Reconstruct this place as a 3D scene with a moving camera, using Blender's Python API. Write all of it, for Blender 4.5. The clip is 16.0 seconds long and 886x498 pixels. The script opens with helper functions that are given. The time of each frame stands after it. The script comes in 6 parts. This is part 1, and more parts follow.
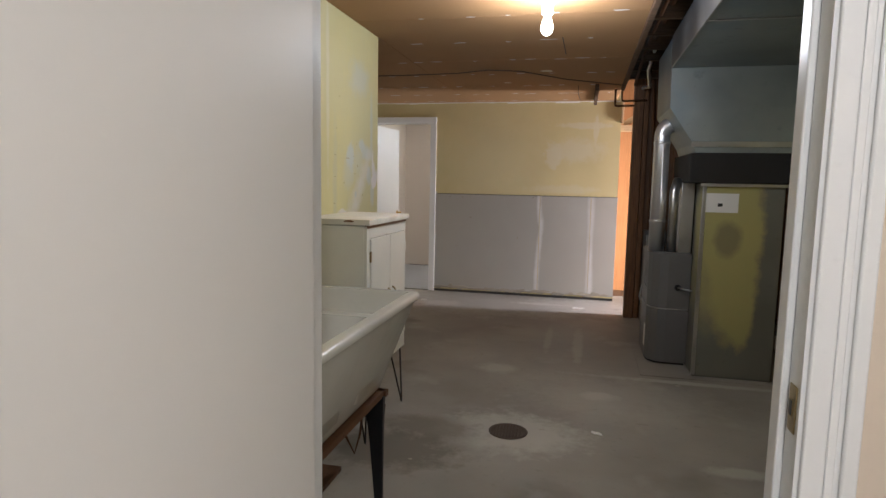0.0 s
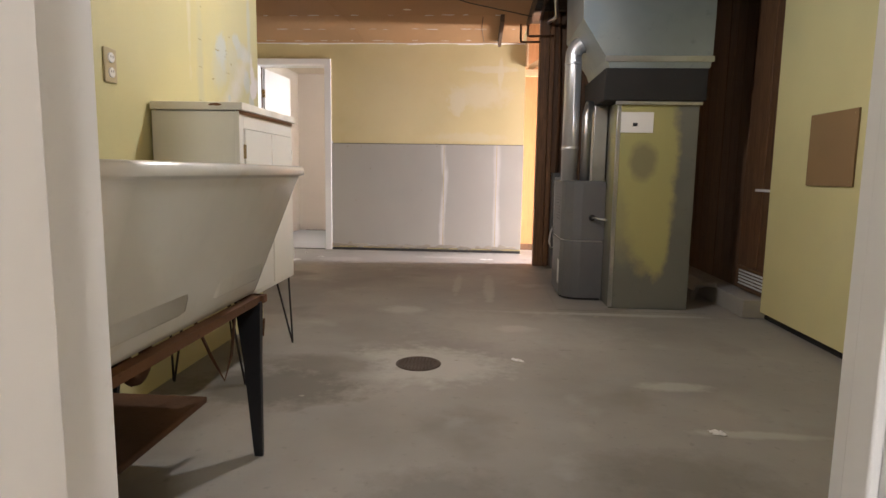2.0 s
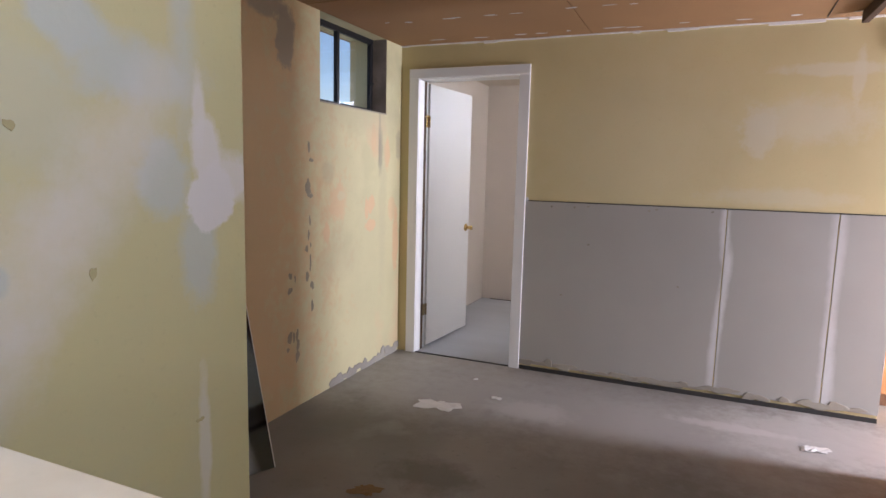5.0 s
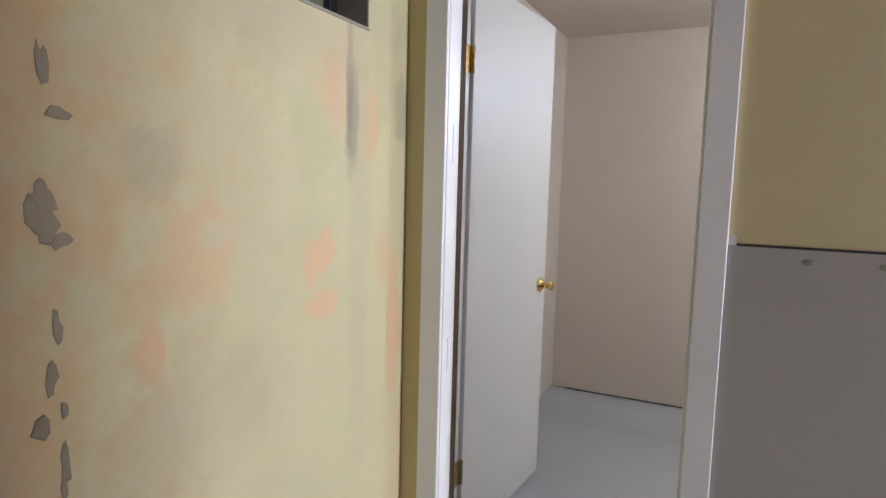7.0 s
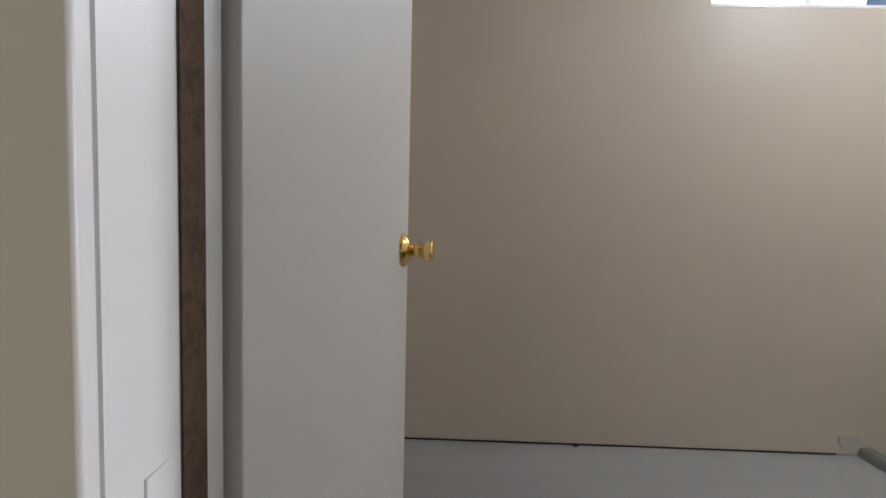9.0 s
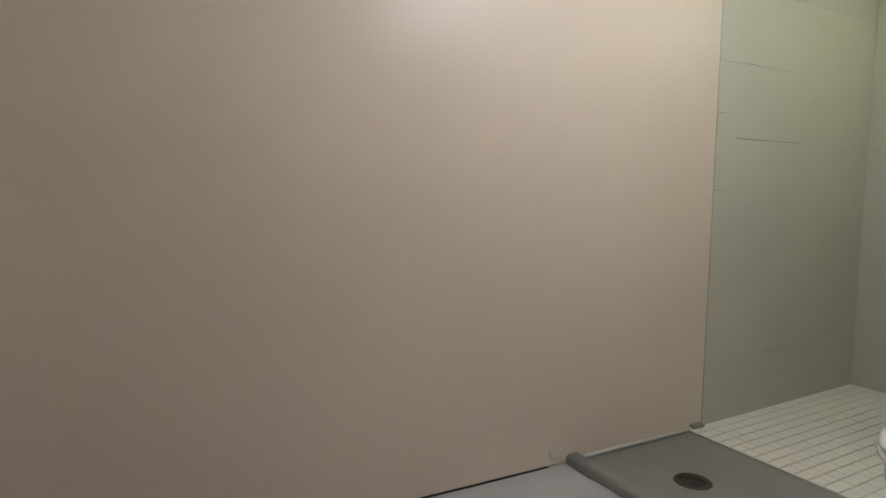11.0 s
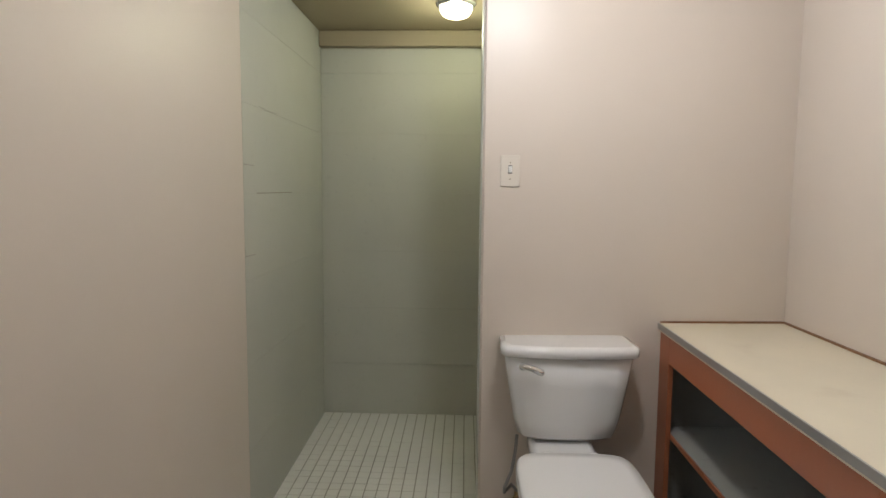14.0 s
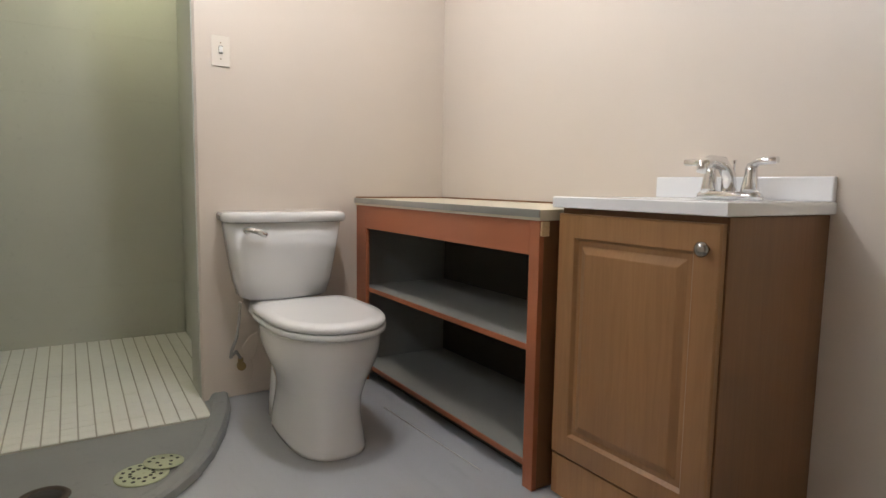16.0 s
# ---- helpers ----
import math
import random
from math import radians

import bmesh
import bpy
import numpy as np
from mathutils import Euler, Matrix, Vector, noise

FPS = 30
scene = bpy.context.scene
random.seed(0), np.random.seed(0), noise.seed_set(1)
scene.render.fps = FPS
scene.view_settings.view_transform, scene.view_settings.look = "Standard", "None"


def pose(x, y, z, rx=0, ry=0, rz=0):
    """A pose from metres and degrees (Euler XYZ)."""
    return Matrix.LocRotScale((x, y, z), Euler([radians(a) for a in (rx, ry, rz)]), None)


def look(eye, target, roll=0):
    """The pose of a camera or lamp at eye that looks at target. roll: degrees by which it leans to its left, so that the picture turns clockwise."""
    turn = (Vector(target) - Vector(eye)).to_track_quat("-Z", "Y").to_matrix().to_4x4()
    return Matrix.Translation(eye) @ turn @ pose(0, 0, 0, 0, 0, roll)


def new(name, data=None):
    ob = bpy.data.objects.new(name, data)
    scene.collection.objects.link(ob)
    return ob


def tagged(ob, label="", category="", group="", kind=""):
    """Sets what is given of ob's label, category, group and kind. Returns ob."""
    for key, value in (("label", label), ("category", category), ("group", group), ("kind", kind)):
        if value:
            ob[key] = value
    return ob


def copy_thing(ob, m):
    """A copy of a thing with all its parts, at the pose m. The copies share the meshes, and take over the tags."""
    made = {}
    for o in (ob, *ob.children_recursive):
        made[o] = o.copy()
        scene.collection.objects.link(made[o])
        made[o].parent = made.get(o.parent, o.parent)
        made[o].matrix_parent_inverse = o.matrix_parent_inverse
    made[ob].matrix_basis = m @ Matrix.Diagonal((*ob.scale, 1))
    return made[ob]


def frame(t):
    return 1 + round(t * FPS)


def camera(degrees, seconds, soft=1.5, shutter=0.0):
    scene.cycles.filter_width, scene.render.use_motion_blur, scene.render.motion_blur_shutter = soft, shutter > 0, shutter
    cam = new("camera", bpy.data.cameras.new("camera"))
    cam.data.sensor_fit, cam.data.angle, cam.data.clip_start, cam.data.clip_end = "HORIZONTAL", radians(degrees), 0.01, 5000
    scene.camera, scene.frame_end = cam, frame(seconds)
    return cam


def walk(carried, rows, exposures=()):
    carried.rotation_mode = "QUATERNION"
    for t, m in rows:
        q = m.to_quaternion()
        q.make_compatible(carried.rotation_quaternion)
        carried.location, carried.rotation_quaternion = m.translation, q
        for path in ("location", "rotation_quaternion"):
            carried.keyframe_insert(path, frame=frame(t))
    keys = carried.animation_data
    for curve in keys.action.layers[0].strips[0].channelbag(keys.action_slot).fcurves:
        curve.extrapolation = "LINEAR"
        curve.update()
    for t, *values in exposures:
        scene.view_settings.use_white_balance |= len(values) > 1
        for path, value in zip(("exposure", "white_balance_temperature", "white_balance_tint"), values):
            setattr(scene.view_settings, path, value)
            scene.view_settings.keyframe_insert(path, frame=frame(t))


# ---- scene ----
cam = camera(73.0, 16.0)
EXPOSURES = [(0.0, -0.2, 6050, 10), (0.5, -0.2, 5950, 10), (1.2, 0.08, 5900, 10), (2.0, 0.55, 6350, 13), (2.5, 0.65, 6250, 14), (3.0, 0.58, 6050, 17), (3.5, 0.45, 5900, 16), (4.0, 0.35, 5750, 16), (4.5, 0.08, 5650, 17), (5.2, -0.03, 5750, 17), (7.3, -0.2, 5600, 11), (8.0, -0.65, 5700, 12), (9.0, -0.7, 5850, 9), (9.7, -0.58, 6300, 10), (12.0, -0.55, 6050, 9), (13.0, -0.68, 6150, 10), (14.0, -0.72, 6200, 10), (15.0, -0.6, 6250, 10), (16.0, -0.33, 6200, 10)]
PATH = [
    (0, (0.400, 1.158, 1.330), (-0.052, 3.094, 1.108), 1.1),
    (0.5, (0.305, 0.958, 1.251), (0.067, 2.931, 1.024), 1.3),
    (1, (0.263, 0.994, 1.005), (0.170, 2.977, 0.767), 1.3),
    (1.5, (0.325, 1.245, 0.778), (0.286, 3.230, 0.534), 1.4),
    (2, (0.335, 1.573, 0.888), (0.207, 3.553, 0.634), 0.9),
    (2.5, (0.312, 1.904, 1.070), (-0.005, 3.861, 0.809), 0.6),
    (3, (0.275, 2.225, 1.201), (-0.212, 4.146, 0.933), 0.7),
    (3.5, (0.221, 2.607, 1.275), (-0.382, 4.495, 1.006), 0.8),
    (4, (0.100, 3.137, 1.376), (-0.577, 4.998, 1.093), 0.9),
    (4.5, (-0.062, 3.685, 1.378), (-0.789, 5.528, 1.110), 1.2),
    (5, (-0.266, 4.232, 1.381), (-1.040, 6.058, 1.122), 1.4),
    (5.2, (-0.388, 4.462, 1.377), (-1.169, 6.286, 1.125), 1.4),
    (7.3, (-1.492, 6.821, 1.304), (-2.396, 8.592, 1.093), 1.7),
    (7.5, (-1.595, 7.001, 1.284), (-2.511, 8.766, 1.068), 1.8),
    (8, (-1.789, 7.416, 1.173), (-2.639, 9.216, 0.976), 1.5),
    (8.5, (-1.944, 7.758, 1.035), (-2.414, 9.696, 0.883), 1.5),
    (9, (-1.994, 7.95, 0.989), (-2.066, 9.943, 0.837), 1.3),
    (9.5, (-1.988, 8.171, 0.956), (-1.686, 10.14, 0.78), 1.1),
    (9.7, (-1.977, 8.248, 0.947), (-1.561, 10.197, 0.775), 1.0),
    (11.8, (-1.769, 8.918, 1.078), (-0.489, 10.443, 0.887), 1.1),
    (12, (-1.765, 8.986, 1.095), (-0.383, 10.419, 0.904), 1.2),
    (12.5, (-1.67, 9.132, 1.169), (-0.073, 10.32, 0.978), 0.9),
    (13, (-1.613, 9.241, 1.251), (0.168, 10.126, 1.045), 0.9),
    (13.5, (-1.576, 9.381, 1.283), (0.351, 9.877, 1.08), 0.9),
    (14, (-1.695, 9.617, 1.29), (0.295, 9.69, 1.099), 0.5),
    (14.5, (-1.841, 9.816, 1.279), (0.087, 9.317, 1.091), 0.7),
    (15, (-1.919, 9.902, 1.185), (-0.141, 9.009, 0.986), 0.7),
    (15.5, (-1.912, 9.933, 1.002), (-0.21, 8.904, 0.794), 0.9),
    (16, (-1.947, 9.968, 0.87), (-0.259, 8.917, 0.659), 0.9),
]
walk(cam, [(t, look(eye, target, roll)) for t, eye, target, roll in PATH], EXPOSURES)

# ---- world, daylight and lamps ----
world = bpy.data.worlds.new("sky")
scene.world = world
world.use_nodes = True
wn = world.node_tree
sky = wn.nodes.new("ShaderNodeTexSky")
sky.sky_type = "NISHITA"
sky.sun_disc = False
sky.sun_elevation = radians(32)
sky.sun_rotation = radians(110)
wn.links.new(sky.outputs[0], wn.nodes["Background"].inputs[0])
wn.nodes["Background"].inputs[1].default_value = 0.12


def lamp(name, kind, m, watts, colour, size=0.1, size_y=None):
    data = bpy.data.lights.new(name, kind)
    data.energy, data.color = watts, colour
    if kind == "AREA":
        data.shape, data.size, data.size_y = "RECTANGLE", size, size_y or size
    else:
        data.shadow_soft_size = size
    ob = new(name, data)
    ob.matrix_world = m
    return ob


lamp("bulb_light", "POINT", pose(0.18, 4.30, 2.07), 38, (0.97, 0.965, 1.0), 0.035)
lamp("hall_light", "POINT", pose(0.75, 0.35, 2.10), 57, (0.99, 1.0, 1.02), 0.10)
lamp("bath_light", "POINT", pose(-0.35, 9.334, 2.12), 38, (0.99, 0.98, 0.985), 0.09)
lamp("shower_light", "POINT", pose(1.084, 9.67, 2.0), 6.5, (1.0, 0.98, 0.66), 0.07)
# daylight through the added, unseen east gap and the bathroom window
lamp("east_daylight", "AREA", look((2.93, 7.69, 0.90), (0, 7.74, 0.55)), 184, (1.0, 0.93, 0.93), 0.33, 1.5)
lamp("north_window_daylight", "AREA", look((-0.65, 10.66, 2.02), (-0.65, 9.6, 1.4)), 14, (0.88, 0.93, 1.0), 0.78, 0.36)

# ---- materials ----


def material(name, base, rough=0.8, metal=0.0, bump=0.15, grain=60.0, vary=0.06, stain=None, stain_scale=1.6, stain_amount=0.5,
             stain_edge=0.12, coat=0.0, stretch=(1, 1, 1), detail=4.0):
    """A surface with a fine grain, a broad change of tone, and patches of a second colour where stain is given."""
    m = bpy.data.materials.new(name)
    m.use_nodes = True
    n, l = m.node_tree.nodes, m.node_tree.links
    b = n["Principled BSDF"]
    b.inputs["Roughness"].default_value, b.inputs["Metallic"].default_value = rough, metal
    b.inputs["Coat Weight"].default_value = coat
    geo = n.new("ShaderNodeNewGeometry")
    mp = n.new("ShaderNodeMapping")
    mp.inputs["Scale"].default_value = stretch
    l.new(geo.outputs["Position"], mp.inputs["Vector"])
    fine, broad = n.new("ShaderNodeTexNoise"), n.new("ShaderNodeTexNoise")
    for t, sc in ((fine, grain), (broad, stain_scale)):
        t.inputs["Scale"].default_value, t.inputs["Detail"].default_value = sc, detail
        l.new(mp.outputs[0], t.inputs["Vector"])

    def mix(a, c, f):
        x = n.new("ShaderNodeMix")
        x.data_type = "RGBA"
        for k, v in ((6, a), (7, c), (0, f)):
            if isinstance(v, (tuple, list)):
                x.inputs[k].default_value = (*v[:3], 1)
            elif isinstance(v, float):
                x.inputs[k].default_value = v
            else:
                l.new(v, x.inputs[k])
        return x.outputs[2]

    def ramp(src, lo, hi):
        r = n.new("ShaderNodeMapRange")
        r.inputs[1].default_value, r.inputs[2].default_value = lo, hi
        l.new(src, r.inputs[0])
        return r.outputs[0]

    dark = tuple(c * (1 - 2.2 * vary) for c in base)
    light = tuple(min(1, c * (1 + 1.2 * vary)) for c in base)
    col = mix(dark, light, ramp(broad.outputs[0], 0.3, 0.7))
    speck = tuple(c * (1 - 3 * vary) for c in base)
    col = mix(col, speck, ramp(fine.outputs[0], 0.62, 0.85))
    if stain is not None:
        for k, s in enumerate(stain if isinstance(stain, list) else [stain]):
            t = n.new("ShaderNodeTexNoise")
            t.inputs["Scale"].default_value, t.inputs["Detail"].default_value = stain_scale * (1 + 0.7 * k), 5.0
            off = n.new("ShaderNodeVectorMath")
            off.inputs[1].default_value = (3.1 * k + 1.3, 7.7 * k, 1.9 * k)
            l.new(mp.outputs[0], off.inputs[0])
            l.new(off.outputs[0], t.inputs["Vector"])
            lo = 0.68 - 0.28 * stain_amount
            col = mix(col, s, ramp(t.outputs[0], lo, lo + stain_edge))
    l.new(col, b.inputs["Base Color"])
    bp = n.new("ShaderNodeBump")
    bp.inputs["Strength"].default_value, bp.inputs["Distance"].default_value = bump, 0.004
    l.new(fine.outputs[0], bp.inputs["Height"])
    l.new(bp.outputs[0], b.inputs["Normal"])
    r = n.new("ShaderNodeMapRange")
    r.inputs[3].default_value, r.inputs[4].default_value = max(0.02, rough - 0.08), min(1, rough + 0.08)
    l.new(broad.outputs[0], r.inputs[0])
    l.new(r.outputs[0], b.inputs["Roughness"])
    return m


def wood(name, base, dark, along="z", rough=0.55, coat=0.0, ring=9.0):
    """Grain lines that run along one axis, with a tone of its own for each board."""
    m = bpy.data.materials.new(name)
    m.use_nodes = True
    n, l = m.node_tree.nodes, m.node_tree.links
    b = n["Principled BSDF"]
    b.inputs["Roughness"].default_value, b.inputs["Coat Weight"].default_value = rough, coat
    geo, info = n.new("ShaderNodeNewGeometry"), n.new("ShaderNodeObjectInfo")
    mp = n.new("ShaderNodeMapping")
    mp.inputs["Scale"].default_value = tuple(0.06 if a == along else 1.0 for a in "xyz")
    sh = n.new("ShaderNodeVectorMath")
    l.new(geo.outputs["Position"], sh.inputs[0])
    l.new(info.outputs["Random"], sh.inputs[1])
    l.new(sh.outputs[0], mp.inputs["Vector"])
    a, c = n.new("ShaderNodeTexNoise"), n.new("ShaderNodeTexNoise")
    a.inputs["Scale"].default_value, a.inputs["Detail"].default_value, a.inputs["Distortion"].default_value = ring * 8, 6, 1.2
    c.inputs["Scale"].default_value = ring
    for t in (a, c):
        l.new(mp.outputs[0], t.inputs["Vector"])
    r = n.new("ShaderNodeValToRGB")
    r.color_ramp.elements[0].color, r.color_ramp.elements[1].color = (*dark, 1), (*base, 1)
    r.color_ramp.elements[0].position, r.color_ramp.elements[1].position = 0.32, 0.62
    l.new(a.outputs[0], r.inputs[0])
    hsv = n.new("ShaderNodeHueSaturation")
    vr = n.new("ShaderNodeMapRange")
    vr.inputs[3].default_value, vr.inputs[4].default_value = 0.82, 1.15
    l.new(info.outputs["Random"], vr.inputs[0])
    l.new(vr.outputs[0], hsv.inputs["Value"])
    mx = n.new("ShaderNodeMix")
    mx.data_type = "RGBA"
    mx.inputs[7].default_value = (*[v * 0.7 for v in base], 1)
    fr = n.new("ShaderNodeMapRange")
    fr.inputs[1].default_value, fr.inputs[2].default_value, fr.inputs[4].default_value = 0.45, 0.75, 0.6
    l.new(c.outputs[0], fr.inputs[0])
    l.new(fr.outputs[0], mx.inputs[0])
    l.new(r.outputs[0], mx.inputs[6])
    l.new(mx.outputs[2], hsv.inputs["Color"])
    l.new(hsv.outputs[0], b.inputs["Base Color"])
    bp = n.new("ShaderNodeBump")
    bp.inputs["Strength"].default_value, bp.inputs["Distance"].default_value = 0.12, 0.003
    l.new(a.outputs[0], bp.inputs["Height"])
    l.new(bp.outputs[0], b.inputs["Normal"])
    return m


def glowing(name, colour, strength):
    m = bpy.data.materials.new(name)
    m.use_nodes = True
    b = m.node_tree.nodes["Principled BSDF"]
    b.inputs["Base Color"].default_value = (*colour, 1)
    b.inputs["Emission Color"].default_value, b.inputs["Emission Strength"].default_value = (*colour, 1), strength
    return m


def clear(name, rough=0.0, tint=(1, 1, 1)):
    m = bpy.data.materials.new(name)
    m.use_nodes = True
    b = m.node_tree.nodes["Principled BSDF"]
    b.inputs["Base Color"].default_value = (*tint, 1)
    b.inputs["Transmission Weight"].default_value, b.inputs["Roughness"].default_value, b.inputs["IOR"].default_value = 1.0, rough, 1.45
    return m


YELLOW = material("yellow_wall_paint", (0.61, 0.56, 0.285), 0.6, vary=0.05, stain=[(0.56, 0.525, 0.32)], stain_scale=1.1, stain_amount=0.45, stain_edge=0.25, grain=90, bump=0.08)
YELLOW_FAR = material("yellow_far_wall_paint", (0.58, 0.49, 0.255), 0.65, vary=0.05, stain=[(0.60, 0.52, 0.30)], stain_scale=1.4, stain_amount=0.4, stain_edge=0.3, grain=90, bump=0.08)
PEELED = material("peeling_yellow_paint", (0.60, 0.565, 0.335), 0.75, vary=0.05, stain=[(0.63, 0.50, 0.30), (0.56, 0.53, 0.31)], stain_scale=1.5, stain_amount=0.35, stain_edge=0.10, grain=45, bump=0.25)
BEIGE = material("beige_wall_paint", (0.65, 0.575, 0.495), 0.38, vary=0.02, grain=130, bump=0.05, stain=(0.61, 0.54, 0.465), stain_scale=0.9, stain_amount=0.4, stain_edge=0.4)
HALLPAINT = material("cream_hall_paint", (0.68, 0.58, 0.47), 0.6, vary=0.02, grain=130, bump=0.05)
HALLGREEN = material("pale_green_hall_paint", (0.60, 0.63, 0.56), 0.6, vary=0.02, grain=130, bump=0.05)
WHITE = material("white_trim_paint", (0.80, 0.80, 0.79), 0.35, vary=0.02, grain=70, bump=0.04, coat=0.1)
DOORWHITE = material("white_door_paint", (0.80, 0.785, 0.755), 0.42, vary=0.003, grain=55, bump=0.012, coat=0.0)
CABWHITE = material("old_white_cabinet_paint", (0.78, 0.77, 0.69), 0.42, vary=0.03, grain=60, bump=0.06, stain=(0.66, 0.61, 0.48), stain_scale=3.0, stain_amount=0.12)
CABTOP = material("worn_white_cabinet_top", (0.78, 0.76, 0.67), 0.45, vary=0.04, grain=50, bump=0.08, stain=[(0.58, 0.49, 0.33), (0.84, 0.83, 0.78), (0.66, 0.62, 0.52)], stain_scale=4.0, stain_amount=0.62, stain_edge=0.26)
GREYBOARD = material("grey_drywall", (0.385, 0.368, 0.328), 0.85, vary=0.04, grain=110, bump=0.05, stain=(0.43, 0.42, 0.385), stain_scale=0.9, stain_amount=0.4, stain_edge=0.4)
PLASTER = material("white_joint_plaster", (0.58, 0.57, 0.55), 0.9, vary=0.04, grain=80, bump=0.1)
MUD = material("thin_skimmed_plaster", (0.66, 0.62, 0.48), 0.85, vary=0.04, grain=60, bump=0.08)
CONCRETE = material("worn_concrete_floor", (0.285, 0.268, 0.236), 0.62, vary=0.13, grain=26, bump=0.16, stain=[(0.31, 0.30, 0.265), (0.155, 0.14, 0.115), (0.36, 0.35, 0.32)], stain_scale=1.2, stain_amount=0.30, stain_edge=0.22, detail=8)
BARE = material("bare_concrete", (0.33, 0.31, 0.27), 0.9, vary=0.10, grain=30, bump=0.4)
CRUMBLE = material("crumbling_concrete", (0.34, 0.31, 0.25), 0.95, vary=0.16, grain=28, bump=0.6)
VINYL = material("pale_grey_vinyl_floor", (0.44, 0.455, 0.48), 0.40, vary=0.05, grain=14, bump=0.04, stain=(0.52, 0.535, 0.555), stain_scale=1.4, stain_amount=0.35, stain_edge=0.3, stretch=(0.35, 2.2, 1))
CEILBOARD = material("brown_fibreboard_ceiling", (0.34, 0.192, 0.083), 0.8, vary=0.08, grain=60, bump=0.1, stain=(0.41, 0.235, 0.10), stain_scale=0.8, stain_amount=0.45, stain_edge=0.3)
CEILBEIGE = material("beige_ceiling_paint", (0.66, 0.58, 0.48), 0.7, vary=0.02, grain=130, bump=0.05)
SHOWER = material("grey_green_wall_paint", (0.505, 0.51, 0.445), 0.5, vary=0.04, grain=40, bump=0.10, stain=(0.525, 0.53, 0.47), stain_scale=1.2, stain_amount=0.3, stain_edge=0.4)
SPOT = material("bare_grey_spot", (0.30, 0.27, 0.20), 0.9, vary=0.12, grain=40)
SHOWERTOP = material("tan_shower_ceiling_paint", (0.36, 0.305, 0.205), 0.6, vary=0.04, grain=60, bump=0.08)
TILE = material("white_mosaic_tile", (0.81, 0.81, 0.755), 0.32, vary=0.04, grain=40, bump=0.04, coat=0.15)
GROUT = material("grey_grout", (0.45, 0.435, 0.365), 0.9, vary=0.12, grain=80)
GREYPAINT = material("grey_floor_paint", (0.235, 0.24, 0.235), 0.55, vary=0.07, grain=30, bump=0.12)
GALV = material("galvanised_sheet_metal", (0.55, 0.56, 0.56), 0.38, metal=1.0, vary=0.12, grain=12, bump=0.03, stain=(0.42, 0.44, 0.46), stain_scale=3.0, stain_amount=0.35, stain_edge=0.2)
DULLDUCT = material("dull_duct_metal", (0.30, 0.34, 0.35), 0.5, metal=0.75, vary=0.12, grain=14, bump=0.04, stain=(0.22, 0.30, 0.36), stain_scale=1.6, stain_amount=0.35, stain_edge=0.2)
ALU = material("bright_flue_pipe", (0.72, 0.73, 0.74), 0.36, metal=0.75, vary=0.05, grain=20, bump=0.03, stretch=(1, 1, 0.1))
FURNGREY = material("dark_grey_furnace_enamel", (0.14, 0.14, 0.14), 0.5, metal=0.2, vary=0.08, grain=40, bump=0.04)
OVERSPRAY = material("oversprayed_plenum_metal", (0.17, 0.17, 0.145), 0.5, metal=0.2, vary=0.10, grain=20, bump=0.04)
BLACK = material("black_soot_and_gap_shade", (0.018, 0.017, 0.016), 0.95, vary=0.2, grain=30)
IRON = material("black_iron_leg", (0.025, 0.025, 0.027), 0.45, metal=0.5, vary=0.15, grain=60)
RUST = material("rusty_pipe", (0.16, 0.075, 0.035), 0.8, metal=0.3, vary=0.25, grain=60, bump=0.3)
DRAINIRON = material("rusty_drain_iron", (0.09, 0.07, 0.055), 0.75, metal=0.4, vary=0.25, grain=80, bump=0.3)
TUB = material("cream_tub_enamel", (0.77, 0.77, 0.715), 0.22, vary=0.03, grain=20, bump=0.02, coat=0.4, stain=(0.66, 0.61, 0.48), stain_scale=4.0, stain_amount=0.1)
PORCELAIN = material("white_porcelain", (0.81, 0.81, 0.80), 0.10, vary=0.01, grain=20, bump=0.0, coat=0.6)
SEATPLASTIC = material("white_seat_plastic", (0.80, 0.80, 0.79), 0.22, vary=0.01, grain=20, bump=0.0)
MARBLE = material("white_cultured_marble", (0.84, 0.84, 0.84), 0.14, vary=0.01, grain=20, bump=0.0, coat=0.4)
CHROME = material("chrome", (0.80, 0.80, 0.80), 0.08, metal=1.0, vary=0.02, grain=20, bump=0.0)
NICKEL = material("brushed_nickel", (0.36, 0.345, 0.325), 0.20, metal=1.0, vary=0.05, grain=90, bump=0.02)
BRASS = material("polished_brass", (0.80, 0.58, 0.22), 0.14, metal=1.0, vary=0.06, grain=60, bump=0.02)
OLDBRASS = material("tarnished_brass", (0.36, 0.27, 0.13), 0.4, metal=0.9, vary=0.15, grain=60, bump=0.05)
PINK = material("rust_red_paint", (0.36, 0.118, 0.050), 0.45, vary=0.06, grain=50, bump=0.06, coat=0.1)
SHELFGREY = material("grey_shelf_paint", (0.27, 0.27, 0.245), 0.6, vary=0.10, grain=30, bump=0.08)
# Shelf back and kick board: shade of the recess is in this dark tone.
INNER = material("shaded_cabinet_inside", (0.055, 0.051, 0.039), 0.8, vary=0.2, grain=20)
LAMINATE = material("cream_laminate_top", (0.70, 0.64, 0.50), 0.38, vary=0.03, grain=80, bump=0.03, stain=(0.60, 0.53, 0.40), stain_scale=3.5, stain_amount=0.15)
EDGEBAND = material("aluminium_edge_band", (0.45, 0.45, 0.43), 0.35, metal=0.8, vary=0.1, grain=40)
SCUFF = material("brown_grey_scuff", (0.43, 0.385, 0.21), 0.85, vary=0.15, grain=90)
